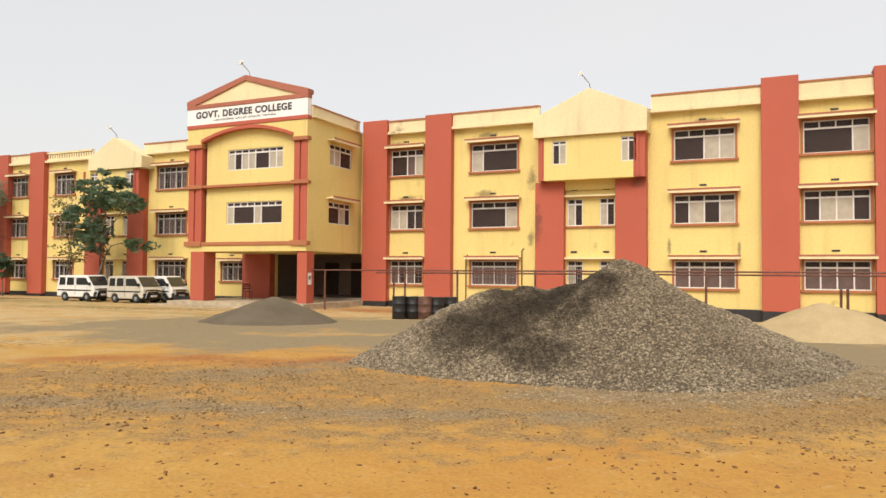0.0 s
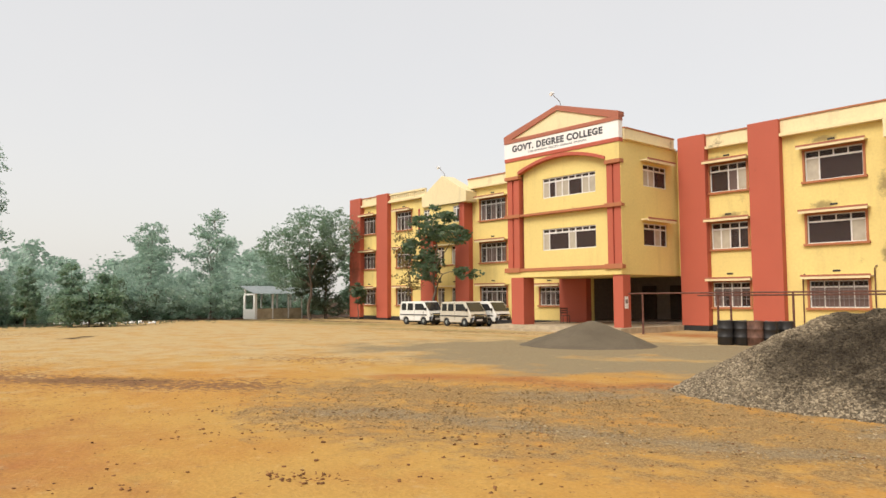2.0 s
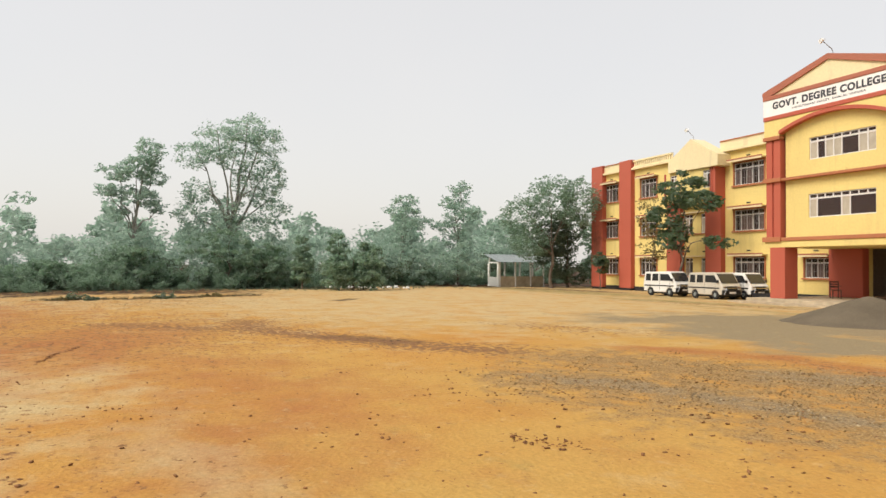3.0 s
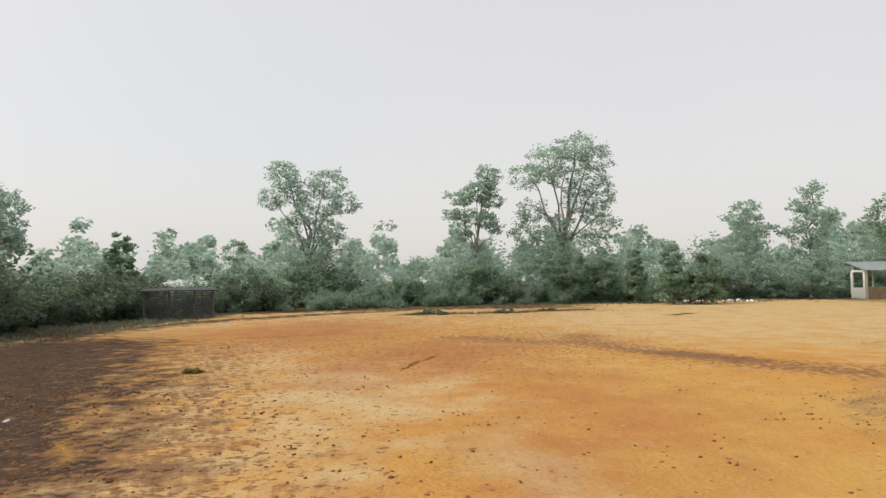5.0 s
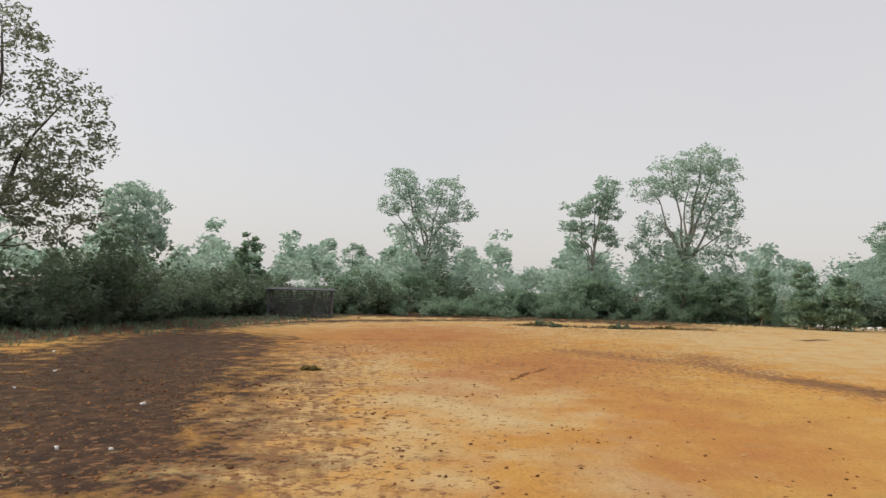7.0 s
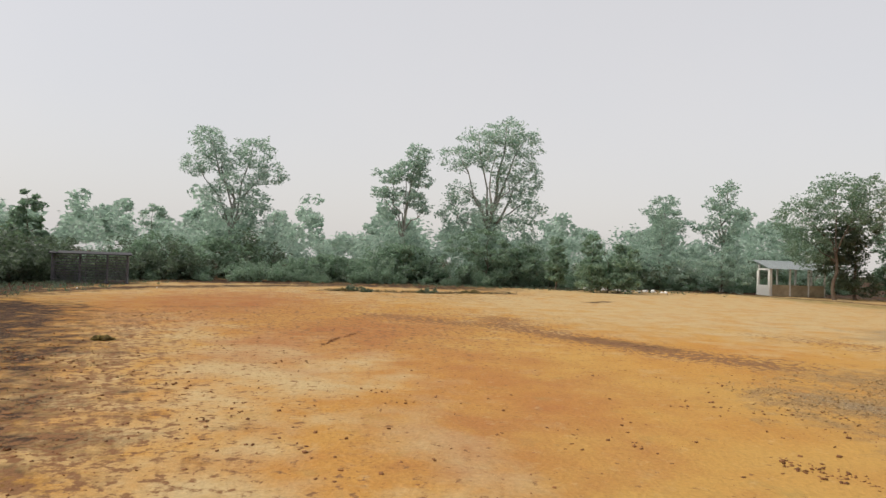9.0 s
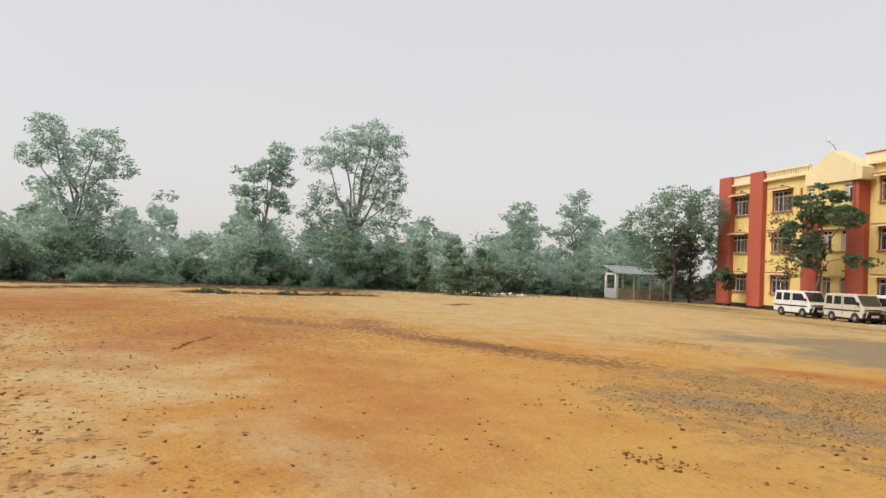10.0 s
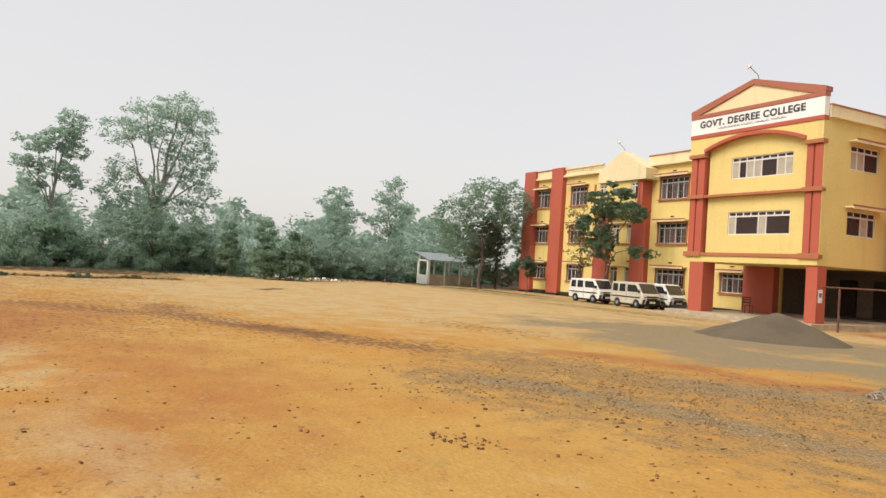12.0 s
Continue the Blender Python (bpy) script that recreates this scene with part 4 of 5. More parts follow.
scatter_ground("clod_patch", "small patch of broken reddish clods", 900, (-7.2, -5.0, 2.8, 4.4), lambda x, y: np.clip(1.5 * band(x, y, [(-6.35, 3.4), (-5.9, 3.7)], 0.2) - 0.4, 0, 1), (0.01, 0.026), CLOD, 37)
scatter_ground("wheel_mark_crumbs", "dark crumbs along a narrow wheel mark", 1500, (-17, -13.5, -2.1, -1.1), lambda x, y: np.clip(1.8 * band(x, y, WHEEL_MARK, 0.05) - 0.4, 0, 1), (0.012, 0.035), CLOD, 39)
scatter_ground("crust_crumbs", "dark crumbs on the flaking soil crust", 16000, (-22, -4, -9, 1), lambda x, y: np.clip(band(x, y, FRINGE, 1.8), 0, 1) * (0.1 + 0.5 * (wobble(x * 1.3, y * 1.3, 8) > 0.2)), (0.007, 0.026), CLOD, 43)


PALE_CLOD = stone_material("pale_yellow_clod", (0.22, 0.16, 0.08), (0.45, 0.36, 0.2))
scatter_ground("pale_clods", "pale lumps of dug clay at the dark patch's edge", 3500, (-9, -2, -9, -2.5), lambda x, y: np.clip(np.maximum(blob(x, y, -5.0, -6.0, 1.6, 1.2, 40), blob(x, y, -8.6, -10.2, 1.4, 0.8, 40)) - 0.2, 0, 1) ** 2, (0.005, 0.028), PALE_CLOD, 51)
scatter_ground("dark_clods", "dark crumbs and dead leaves on the dark patch", 9000, (-18, -4, -16, -2), lambda x, y: np.clip(np.maximum(blob(x, y, -10.5, -8.6, 4.6, 2.6, 38), blob(x, y, -7.3, -5.6, 2.6, 1.7, 38)), 0, 1), (0.004, 0.03), CLOD, 53)


# ---- trees and shrubs ----
def leaves_array(centres, radii, per, size, rng, flat=0.55):
    n = len(centres) * per
    c = np.repeat(centres, per, 0)
    r = np.repeat(radii, per)
    d = rng.normal(0, 1, (n, 3))
    d /= np.linalg.norm(d, axis=1)[:, None]
    c = c + d * (r * rng.uniform(0.15, 1.0, n) ** 0.6)[:, None] * np.array([1, 1, flat])
    u = rng.normal(0, 1, (n, 3))
    u[:, 2] *= 0.6
    u /= np.linalg.norm(u, axis=1)[:, None]
    w = np.cross(u, rng.normal(0, 1, (n, 3)))
    w /= np.linalg.norm(w, axis=1)[:, None] + 1e-9
    s = size * rng.uniform(0.6, 1.3, n)[:, None]
    sag = np.zeros((n, 3))
    sag[:, 2] = -0.15
    return np.stack([c - u * s, c + w * s * 0.42, c + u * s * 0.9 + sag * s, c - w * s * 0.42], 1)


def skeleton(rng, height, crowns, clumps, trunk_r, lean=(0.0, 0.0), bare=0.3):
    """A trunk, and limbs that reach clump centres spread through ellipsoids (x, y, z, rx, ry, rz)."""
    fork = 0.36 * height
    top = np.array([lean[0] * 0.4, lean[1] * 0.4, fork])
    nodes, rad = [], []
    for i in range(6):
        q = i / 5
        nodes.append(top * q + np.array([rng.normal(0, 1), rng.normal(0, 1), 0]) * height * 0.008 * (q > 0))
        rad.append(trunk_r * (1 - 0.35 * q) * (1.25 if i == 0 else 1))
    limbs = [(nodes[:], rad[:])]
    forks = (nodes[-1], nodes[-2])
    for k, c in enumerate(crowns):
        end = np.array(c[:3], float) + np.array([0, 0, 0.45 * c[5]])
        if end[2] < fork + 0.5:
            continue
        a = forks[k % 2]
        r0 = trunk_r * (0.6 if k == 0 else 0.45)
        way, wr = [a], [r0]
        for q in (0.25, 0.5, 0.75, 1.0):
            p = a + (end - a) * np.array([q ** 1.25, q ** 1.25, q ** 0.9]) + rng.normal(0, 0.02, 3) * height * (q < 1)
            way.append(p)
            wr.append(max(0.02, r0 * (1 - 0.8 * q)))
        limbs.append((way, wr))
        nodes += way[1:]
        rad += wr[1:]
    pts = []
    vol = np.array([c[3] * c[4] * c[5] for c in crowns]) ** 0.7
    for c, k in zip(crowns, np.maximum(2, (clumps * vol / vol.sum())).astype(int)):
        d = rng.normal(0, 1, (k, 3))
        d /= np.linalg.norm(d, axis=1)[:, None]
        pts.append(np.array(c[:3]) + d * rng.uniform(0.25, 1, (k, 1)) ** 0.5 * np.array(c[3:]))
    pts = np.concatenate(pts)
    order = np.argsort(np.hypot(pts[:, 0], pts[:, 1]) + 0.3 * pts[:, 2])
    N, R = list(nodes), list(rad)
    for i in order:
        p = pts[i]
        A = np.array(N)
        d = np.linalg.norm(A - p, axis=1) + 1.2 * np.maximum(0, A[:, 2] - p[2] + 0.25) + 3.0 * (A[:, 2] < bare * height)
        j = int(np.argmin(d))
        a = A[j]
        ln = np.linalg.norm(p - a)
        m1 = a + (p - a) * 0.35 + np.array([0, 0, -0.06]) * ln + rng.normal(0, 0.06, 3) * ln
        m2 = a + (p - a) * 0.7 + rng.normal(0, 0.06, 3) * ln
        r0 = min(R[j] * 0.75, 0.014 + 0.034 * ln)
        limbs.append(([a, m1, m2, p], [r0, r0 * 0.75, r0 * 0.5, max(0.006, r0 * 0.25)]))
        N += [m1, m2, p]
        R += [r0 * 0.8, r0 * 0.6, r0 * 0.4]
    return limbs, pts


def tree(label, x, y, height, crowns, clumps, per, leaf, mat, bark=BARK, trunk_r=0.2, seed=1, clump_r=0.6, category="tree", name="tree", lean=(0, 0), bare=0.3, group=""):
    rng = np.random.default_rng(seed)
    limbs, pts = skeleton(rng, height, crowns, clumps, trunk_r, lean, bare)
    t = thing(name, label, category, pose(x, y, float(ground_z(x, y)) - 0.05), group)
    m = Mesh()
    for p, r in limbs:
        m.tube(p, [float(q) for q in r], 6 if r[0] > 0.05 else 4, False)
    part("trunk", m, bark, t, smooth=True)
    part("crown", arrays_mesh("crown", leaves_array(pts, rng.uniform(0.6, 1.2, len(pts)) * clump_r, per, leaf, rng), 4, mat), mat, t)
    return t


def polar(az, r):
    return -math.sin(radians(az)) * r, math.cos(radians(az)) * r


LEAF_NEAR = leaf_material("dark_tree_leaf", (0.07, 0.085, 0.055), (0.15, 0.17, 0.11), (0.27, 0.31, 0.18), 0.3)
# LEAF_MID and LEAF_FAR hold the morning haze as paler colour and sheen
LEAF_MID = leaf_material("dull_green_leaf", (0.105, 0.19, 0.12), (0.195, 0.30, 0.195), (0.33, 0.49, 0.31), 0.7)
LEAF_FAR = leaf_material("haze_paled_far_leaf", (0.20, 0.31, 0.235), (0.32, 0.44, 0.345), (0.52, 0.68, 0.55), 1.0)
LEAF_FRESH = leaf_material("fresh_green_leaf", (0.05, 0.095, 0.05), (0.09, 0.15, 0.075), (0.14, 0.22, 0.09), 0.2)
LEAF_DRY = leaf_material("yellowing_leaf", (0.14, 0.12, 0.05), (0.28, 0.22, 0.08), (0.3, 0.24, 0.08))
LEAF_SHRUB = leaf_material("deep_green_shrub_leaf", (0.045, 0.075, 0.045), (0.11, 0.16, 0.09), (0.16, 0.24, 0.13), 0.3)

x, y = polar(135.2, 32)
tree("tall dark broadleaf tree with open crown", x, y, 12.3, [(0, 0, 10.4, 2.0, 2.0, 1.9), (-1.6, 1.6, 7.5, 1.9, 1.9, 2.6), (1.9, -1.9, 7.6, 2.2, 2.2, 2.4), (0.4, 0.4, 5.6, 3.0, 3.0, 2.2), (-1.8, 1.2, 4.4, 2.2, 2.2, 1.4)], 860, 15, 0.11, LEAF_NEAR, DARK_BARK, 0.27, 11, 0.46, bare=0.2)
x, y = polar(126.2, 74)
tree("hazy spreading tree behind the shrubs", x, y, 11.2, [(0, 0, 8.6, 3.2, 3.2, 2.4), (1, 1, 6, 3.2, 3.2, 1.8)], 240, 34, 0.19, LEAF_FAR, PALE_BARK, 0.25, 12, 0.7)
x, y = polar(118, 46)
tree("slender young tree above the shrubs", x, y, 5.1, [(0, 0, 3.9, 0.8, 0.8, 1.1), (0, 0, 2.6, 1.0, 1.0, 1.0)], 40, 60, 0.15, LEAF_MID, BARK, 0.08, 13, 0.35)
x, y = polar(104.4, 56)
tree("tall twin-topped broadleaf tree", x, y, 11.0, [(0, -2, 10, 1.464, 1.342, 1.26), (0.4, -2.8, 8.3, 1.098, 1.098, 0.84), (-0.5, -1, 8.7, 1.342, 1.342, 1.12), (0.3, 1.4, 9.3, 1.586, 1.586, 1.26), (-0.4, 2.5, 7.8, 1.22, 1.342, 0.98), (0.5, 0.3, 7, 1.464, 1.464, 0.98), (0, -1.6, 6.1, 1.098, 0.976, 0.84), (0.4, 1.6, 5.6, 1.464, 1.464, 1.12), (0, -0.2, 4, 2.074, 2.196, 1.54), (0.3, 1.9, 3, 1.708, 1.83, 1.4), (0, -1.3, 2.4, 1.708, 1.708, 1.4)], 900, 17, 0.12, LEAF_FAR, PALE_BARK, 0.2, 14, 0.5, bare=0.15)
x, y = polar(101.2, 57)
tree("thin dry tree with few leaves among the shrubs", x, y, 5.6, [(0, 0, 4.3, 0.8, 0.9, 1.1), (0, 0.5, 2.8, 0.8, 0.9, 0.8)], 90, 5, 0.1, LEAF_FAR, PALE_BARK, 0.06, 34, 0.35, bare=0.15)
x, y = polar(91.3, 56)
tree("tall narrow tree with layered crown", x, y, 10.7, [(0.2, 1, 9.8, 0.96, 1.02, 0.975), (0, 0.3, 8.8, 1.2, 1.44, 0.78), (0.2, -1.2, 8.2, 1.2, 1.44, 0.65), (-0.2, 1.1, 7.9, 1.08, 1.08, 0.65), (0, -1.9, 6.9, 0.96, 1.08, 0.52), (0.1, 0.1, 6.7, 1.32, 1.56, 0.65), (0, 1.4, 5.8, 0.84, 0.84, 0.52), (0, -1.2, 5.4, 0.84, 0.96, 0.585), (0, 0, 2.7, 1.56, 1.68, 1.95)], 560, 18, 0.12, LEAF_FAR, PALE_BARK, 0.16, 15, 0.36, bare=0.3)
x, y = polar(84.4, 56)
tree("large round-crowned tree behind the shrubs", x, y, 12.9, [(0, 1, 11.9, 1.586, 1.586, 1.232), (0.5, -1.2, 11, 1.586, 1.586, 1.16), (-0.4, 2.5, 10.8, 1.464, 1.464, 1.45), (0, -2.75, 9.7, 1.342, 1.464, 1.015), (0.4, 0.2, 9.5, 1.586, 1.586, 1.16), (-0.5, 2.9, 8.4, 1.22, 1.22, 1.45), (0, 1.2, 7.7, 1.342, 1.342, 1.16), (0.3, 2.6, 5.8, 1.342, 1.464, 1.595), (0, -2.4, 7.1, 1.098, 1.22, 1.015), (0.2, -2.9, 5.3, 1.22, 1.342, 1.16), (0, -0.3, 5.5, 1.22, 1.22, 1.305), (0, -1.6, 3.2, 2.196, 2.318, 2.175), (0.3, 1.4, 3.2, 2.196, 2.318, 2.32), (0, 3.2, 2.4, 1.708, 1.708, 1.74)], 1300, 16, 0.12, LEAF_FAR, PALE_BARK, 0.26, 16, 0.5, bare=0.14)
for az, r, h, w, sd in ((79.1, 51, 3.9, 0.7, 17), (76.4, 50, 4.1, 0.9, 18), (74.4, 50, 3.5, 1.4, 19)):
    x, y = polar(az, r)
    tree("small upright tree at the field edge", x, y, h, [(0, 0, h * 0.72, w * 0.7, w * 0.7, h * 0.24), (0, 0, h * 0.38, w, w, h * 0.3)], 46, 60, 0.16, LEAF_MID, BARK, 0.07, sd, 0.38)
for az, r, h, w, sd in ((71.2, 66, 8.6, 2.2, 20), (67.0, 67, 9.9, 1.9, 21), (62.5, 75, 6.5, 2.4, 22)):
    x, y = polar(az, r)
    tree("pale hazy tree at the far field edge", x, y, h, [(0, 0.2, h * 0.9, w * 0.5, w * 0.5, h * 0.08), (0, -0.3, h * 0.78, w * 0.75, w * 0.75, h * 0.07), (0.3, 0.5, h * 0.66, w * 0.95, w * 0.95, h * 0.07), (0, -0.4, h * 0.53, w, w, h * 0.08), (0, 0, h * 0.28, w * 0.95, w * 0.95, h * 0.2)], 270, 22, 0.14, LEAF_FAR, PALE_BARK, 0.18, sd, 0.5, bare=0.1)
x, y = polar(59.6, 62)
tree("grey-green tree with fine open twigs by the building end", x, y, 9.8, [(-1.4, -2.2, 6.2, 1.9, 1.9, 1.9), (0.0, 0.0, 7.6, 2.2, 2.2, 2.1), (1.2, 1.9, 7.2, 1.8, 1.8, 2.4), (-1.0, -1.6, 4.0, 1.9, 1.9, 1.6)], 1100, 12, 0.11, LEAF_MID, BARK, 0.15, 23, 0.42, bare=0.05)
tree("dense dark shrubby tree by the building end", -54.6, 33.6, 7.6, [(0, 0, 5.3, 1.4, 1.7, 2.1), (-0.5, -1.1, 4.2, 1.6, 1.9, 2.0), (-0.4, -0.9, 2.4, 1.6, 2.1, 1.7), (0.2, 0.2, 1.2, 1.1, 1.5, 1.0)], 360, 30, 0.13, LEAF_SHRUB, BARK, 0.13, 24, 0.5, bare=0.08)
tree("leafy shrubby tree behind the building end", -56.2, 37.8, 6.6, [(0, 0, 4.4, 1.5, 1.7, 2.0), (0, 0, 1.7, 1.7, 1.9, 1.5)], 180, 36, 0.15, LEAF_MID, BARK, 0.11, 29, 0.5, bare=0.08)
tree("broad green tree with drooping leaf clusters by the vans", -38.6, 32.4, 8.3, [(0.2, 0, 7.0, 2.0, 1.3, 1.2), (-1.6, 0, 5.2, 1.4, 1.2, 0.9), (2.6, 0, 6.1, 1.1, 1.0, 0.7), (-0.5, 0, 3.9, 1.4, 1.1, 0.9), (3.2, 0, 3.5, 0.8, 0.8, 0.5)], 125, 24, 0.2, LEAF_FRESH, BARK, 0.12, 25, 0.5, bare=0.25)
tree("thin tree with few yellowing leaves by the wall", -41.8, 32.6, 7.0, [(0, 0, 5.3, 1.4, 1.0, 1.6), (0.2, 0, 3.2, 1.2, 1.0, 1.2)], 80, 12, 0.12, LEAF_DRY, BARK, 0.07, 26, 0.4, bare=0.2)
tree("young tree against the wall", -49.6, 33.6, 3.2, [(0, 0, 2.3, 0.7, 0.6, 0.9)], 26, 40, 0.14, LEAF_FRESH, BARK, 0.05, 27, 0.35)
x, y = polar(110, 50)
tree("thin pale tree above the shrubs", x, y, 5.0, [(0, 0, 4.0, 0.8, 0.8, 0.9)], 30, 26, 0.12, LEAF_FAR, PALE_BARK, 0.05, 28, 0.3)


for az, r, h, w, sd in ((84.6, 53.5, 4.8, 3.0, 61), (82.2, 54, 3.8, 1.8, 62), (91.3, 53.5, 3.7, 1.3, 63), (104.6, 53, 3.6, 2.2, 64), (109.5, 49, 3.2, 2.0, 65), (71.4, 62, 4.2, 2.2, 67), (67.0, 63, 4.4, 2.0, 68), (75.2, 49, 3.0, 1.7, 69), (96.5, 52, 2.4, 2.0, 70)):
    x, y = polar(az, r)
    right = (math.cos(radians(az)), math.sin(radians(az)))
    tree("dense green thicket at the field edge", x, y, h, [(right[0] * q * w * 0.6, right[1] * q * w * 0.6, h * (0.5 - 0.1 * q * q), 0.6 * w + 0.2, 0.6 * w + 0.2, h * 0.42) for q in (-1, 0, 1)], 110, 40, 0.13, LEAF_MID if az > 72 else LEAF_FAR, BARK, 0.06, sd, 0.45, "thicket", "thicket", bare=0.0)


def shrub(seed, mat, height, label):
    rng = np.random.default_rng(seed)
    t = thing("shrub", label, "shrub", pose(0, 0, -50), "shrubs along the field edge")
    shoots, steps = 15, 6
    n = shoots * steps
    foot, tip = rng.normal(0, 0.3, (shoots, 2)), rng.normal(0, 0.85, (shoots, 2))
    reach = height * rng.uniform(0.45, 1.0, shoots) * (1.1 - 0.22 * np.linalg.norm(tip, axis=1))
    q = np.tile(np.linspace(0.12, 1.0, steps), shoots)
    foot, tip, reach = np.repeat(foot, steps, 0), np.repeat(tip, steps, 0), np.repeat(reach, steps)
    pts = np.concatenate([foot + (tip - foot) * q[:, None] ** 1.4, (reach * q)[:, None]], 1) + rng.normal(0, 0.12, (n, 3)) * [1, 1, 0.4]
    pts[:, 2] = np.maximum(pts[:, 2], 0.1)
    m = Mesh()
    for p in pts[::4]:
        m.tube([(p[0] * 0.2, p[1] * 0.2, 0), (p[0] * 0.6, p[1] * 0.6, p[2] * 0.6), tuple(p)], [0.025, 0.016, 0.006], 4, False)
    part("stem", m, BARK, t)
    part("foliage", arrays_mesh("foliage", leaves_array(pts, rng.uniform(0.22, 0.5, n), 24, 0.11, rng, 1.0), 4, mat), mat, t)
    return t


def along(points, q):
    seg = [math.dist(a, b) for a, b in zip(points[:-1], points[1:])]
    d = q * sum(seg)
    for (a, b), s in zip(zip(points[:-1], points[1:]), seg):
        if d <= s:
            return a[0] + (b[0] - a[0]) * d / s, a[1] + (b[1] - a[1]) * d / s
        d -= s
    return points[-1]


EDGE = [(-12, -24), (-20.5, -18.5), (-29, -19), (-36, -19.5), (-43, -16), (-46.5, -10), (-50.5, -2), (-52.5, 6), (-56, 16), (-62, 26), (-66, 40)]
kinds = [shrub(40 + i, mt, h, lb) for i, (mt, h, lb) in enumerate(((LEAF_SHRUB, 2.3, "dark green wild shrub at the field edge"), (LEAF_SHRUB, 2.8, "tall dark green wild shrub"), (LEAF_MID, 2.2, "dull green leafy shrub"), (LEAF_MID, 1.7, "low dull green shrub"), (LEAF_FAR, 3.0, "pale hazy shrub farther behind")))]
rr = random.Random(8)
for row, (count, out, size, choice) in enumerate(((72, 0.3, 0.85, (2, 2, 3, 3)), (70, 2.6, 1.15, (0, 2, 2)), (60, 6.0, 1.2, (1, 2, 4)), (50, 13.0, 1.6, (4, 4)), (44, 1.4, 1.25, (0, 1)))):
    for i in range(count):
        q = (i + rr.uniform(-0.4, 0.4) + 0.5) / count * (0.38 if row == 4 else 1)
        x, y = along(EDGE, q)
        far = math.hypot(x, y)
        o = out + rr.uniform(-0.8, 0.8)
        x, y = x * (1 + o / far), y * (1 + o / far)
        k = choice[rr.randrange(len(choice))]
        if q < 0.3 and k > 1:
            k = k % 2
        c = copy_thing(kinds[k], pose(x, y, float(ground_z(x, y)) - 0.05, 0, 0, rr.uniform(0, 360)))
        az = math.degrees(math.atan2(-x, y)) % 360
        low = 0.62 if 95 < az < 101.5 or 79.5 < az < 81 else 0.8 + 0.25 * math.sin(az * 0.7)
        s = size * rr.uniform(0.65, 1.25) * (0.75 if row == 0 else 1) * low * (0.75 if 108 < az < 122 else 0.95 if az < 150 and az > 108 else 1)
        c.scale = (s * rr.uniform(0.9, 1.3), s * rr.uniform(0.9, 1.3), s)
for k in kinds:
    bpy.data.objects.remove(k.children[0]), bpy.data.objects.remove(k.children[0]), bpy.data.objects.remove(k)


def far_woods():
    rng = np.random.default_rng(77)
    n = 1500
    az, r = rng.uniform(60, 140, n), rng.uniform(85, 150, n)
    hgt = (3.5 + 2.2 * np.sin(az * 0.9) + 1.5 * np.sin(az * 2.3 + 1)) * rng.uniform(0.1, 1.15, n) + r / 50
    c = np.stack([-np.sin(np.radians(az)) * r, np.cos(np.radians(az)) * r, np.maximum(hgt, 0.4)], 1)
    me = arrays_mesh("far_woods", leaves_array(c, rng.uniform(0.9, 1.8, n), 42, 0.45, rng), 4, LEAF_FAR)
    tagged(new("far_woods", me), "distant hazy belt of woodland beyond the field", "woods", kind="stuff")


far_woods()


def grass(name, label, count, weight, area, size, mat, seed):
    r = np.random.default_rng(seed)
    x, y = r.uniform(area[0], area[1], count), r.uniform(area[2], area[3], count)
    k = r.uniform(0, 1, count) < weight(x, y)
    x, y = x[k], y[k]
    n, blades = len(x), 7
    x, y = np.repeat(x, blades) + r.normal(0, 0.05, n * blades), np.repeat(y, blades) + r.normal(0, 0.05, n * blades)
    h = r.uniform(0.4, 1.0, n * blades) * size
    a = r.uniform(0, 6.28, n * blades)
    b = np.stack([x, y, ground_z(x, y) - 0.01], 1)
    w = np.stack([np.cos(a), np.sin(a), 0 * a], 1) * (0.1 * h)[:, None]
    up = np.stack([np.sin(a) * h * 0.5, np.cos(a) * h * 0.5, h], 1)
    me = arrays_mesh(name, np.stack([b - w, b + w, b + up * 0.6 + w * 0.7, b + up], 1), 4, mat)
    tagged(new(name, me), label, "grass", kind="stuff")


DRY_GRASS = leaf_material("dry_brown_grass", (0.06, 0.05, 0.025), (0.15, 0.12, 0.05), (0.15, 0.13, 0.05))
grass("dry_grass", "short dry grass on the dark patches", 16000, lambda x, y: np.clip(np.maximum.reduce([blob(x, y, -10.5, -8.6, 4.6, 2.6, 38), blob(x, y, -15, -12.3, 6, 2.4, 38), blob(x, y, -36, -0.5, 4, 4) * 0.6]), 0, 1), (-42, -4, -18, 6), 0.05, DRY_GRASS, 61)
grass("field_weeds", "thin dry weeds in a low row on the field", 5000, lambda x, y: np.clip(1.4 * band(x, y, [(-37.4, -4.6), (-38.0, -1), (-38.6, 1.5), (-40.6, 5)], 0.45) - 0.5, 0, 1), (-43, -35, -7, 7), 0.16, DRY_GRASS, 63)
grass("edge_weeds", "green weeds and low growth along the shrubs", 18000, lambda x, y: 0.8 * np.clip(smooth_step(-y - 0.35 * x, 2, 6) * smooth_step(-y, 13, 17) + smooth_step(-x, 46, 53) * smooth_step(-y, -24, -10), 0, 1), (-62, -10, -24, 24), 0.2, LEAF_SHRUB, 62)


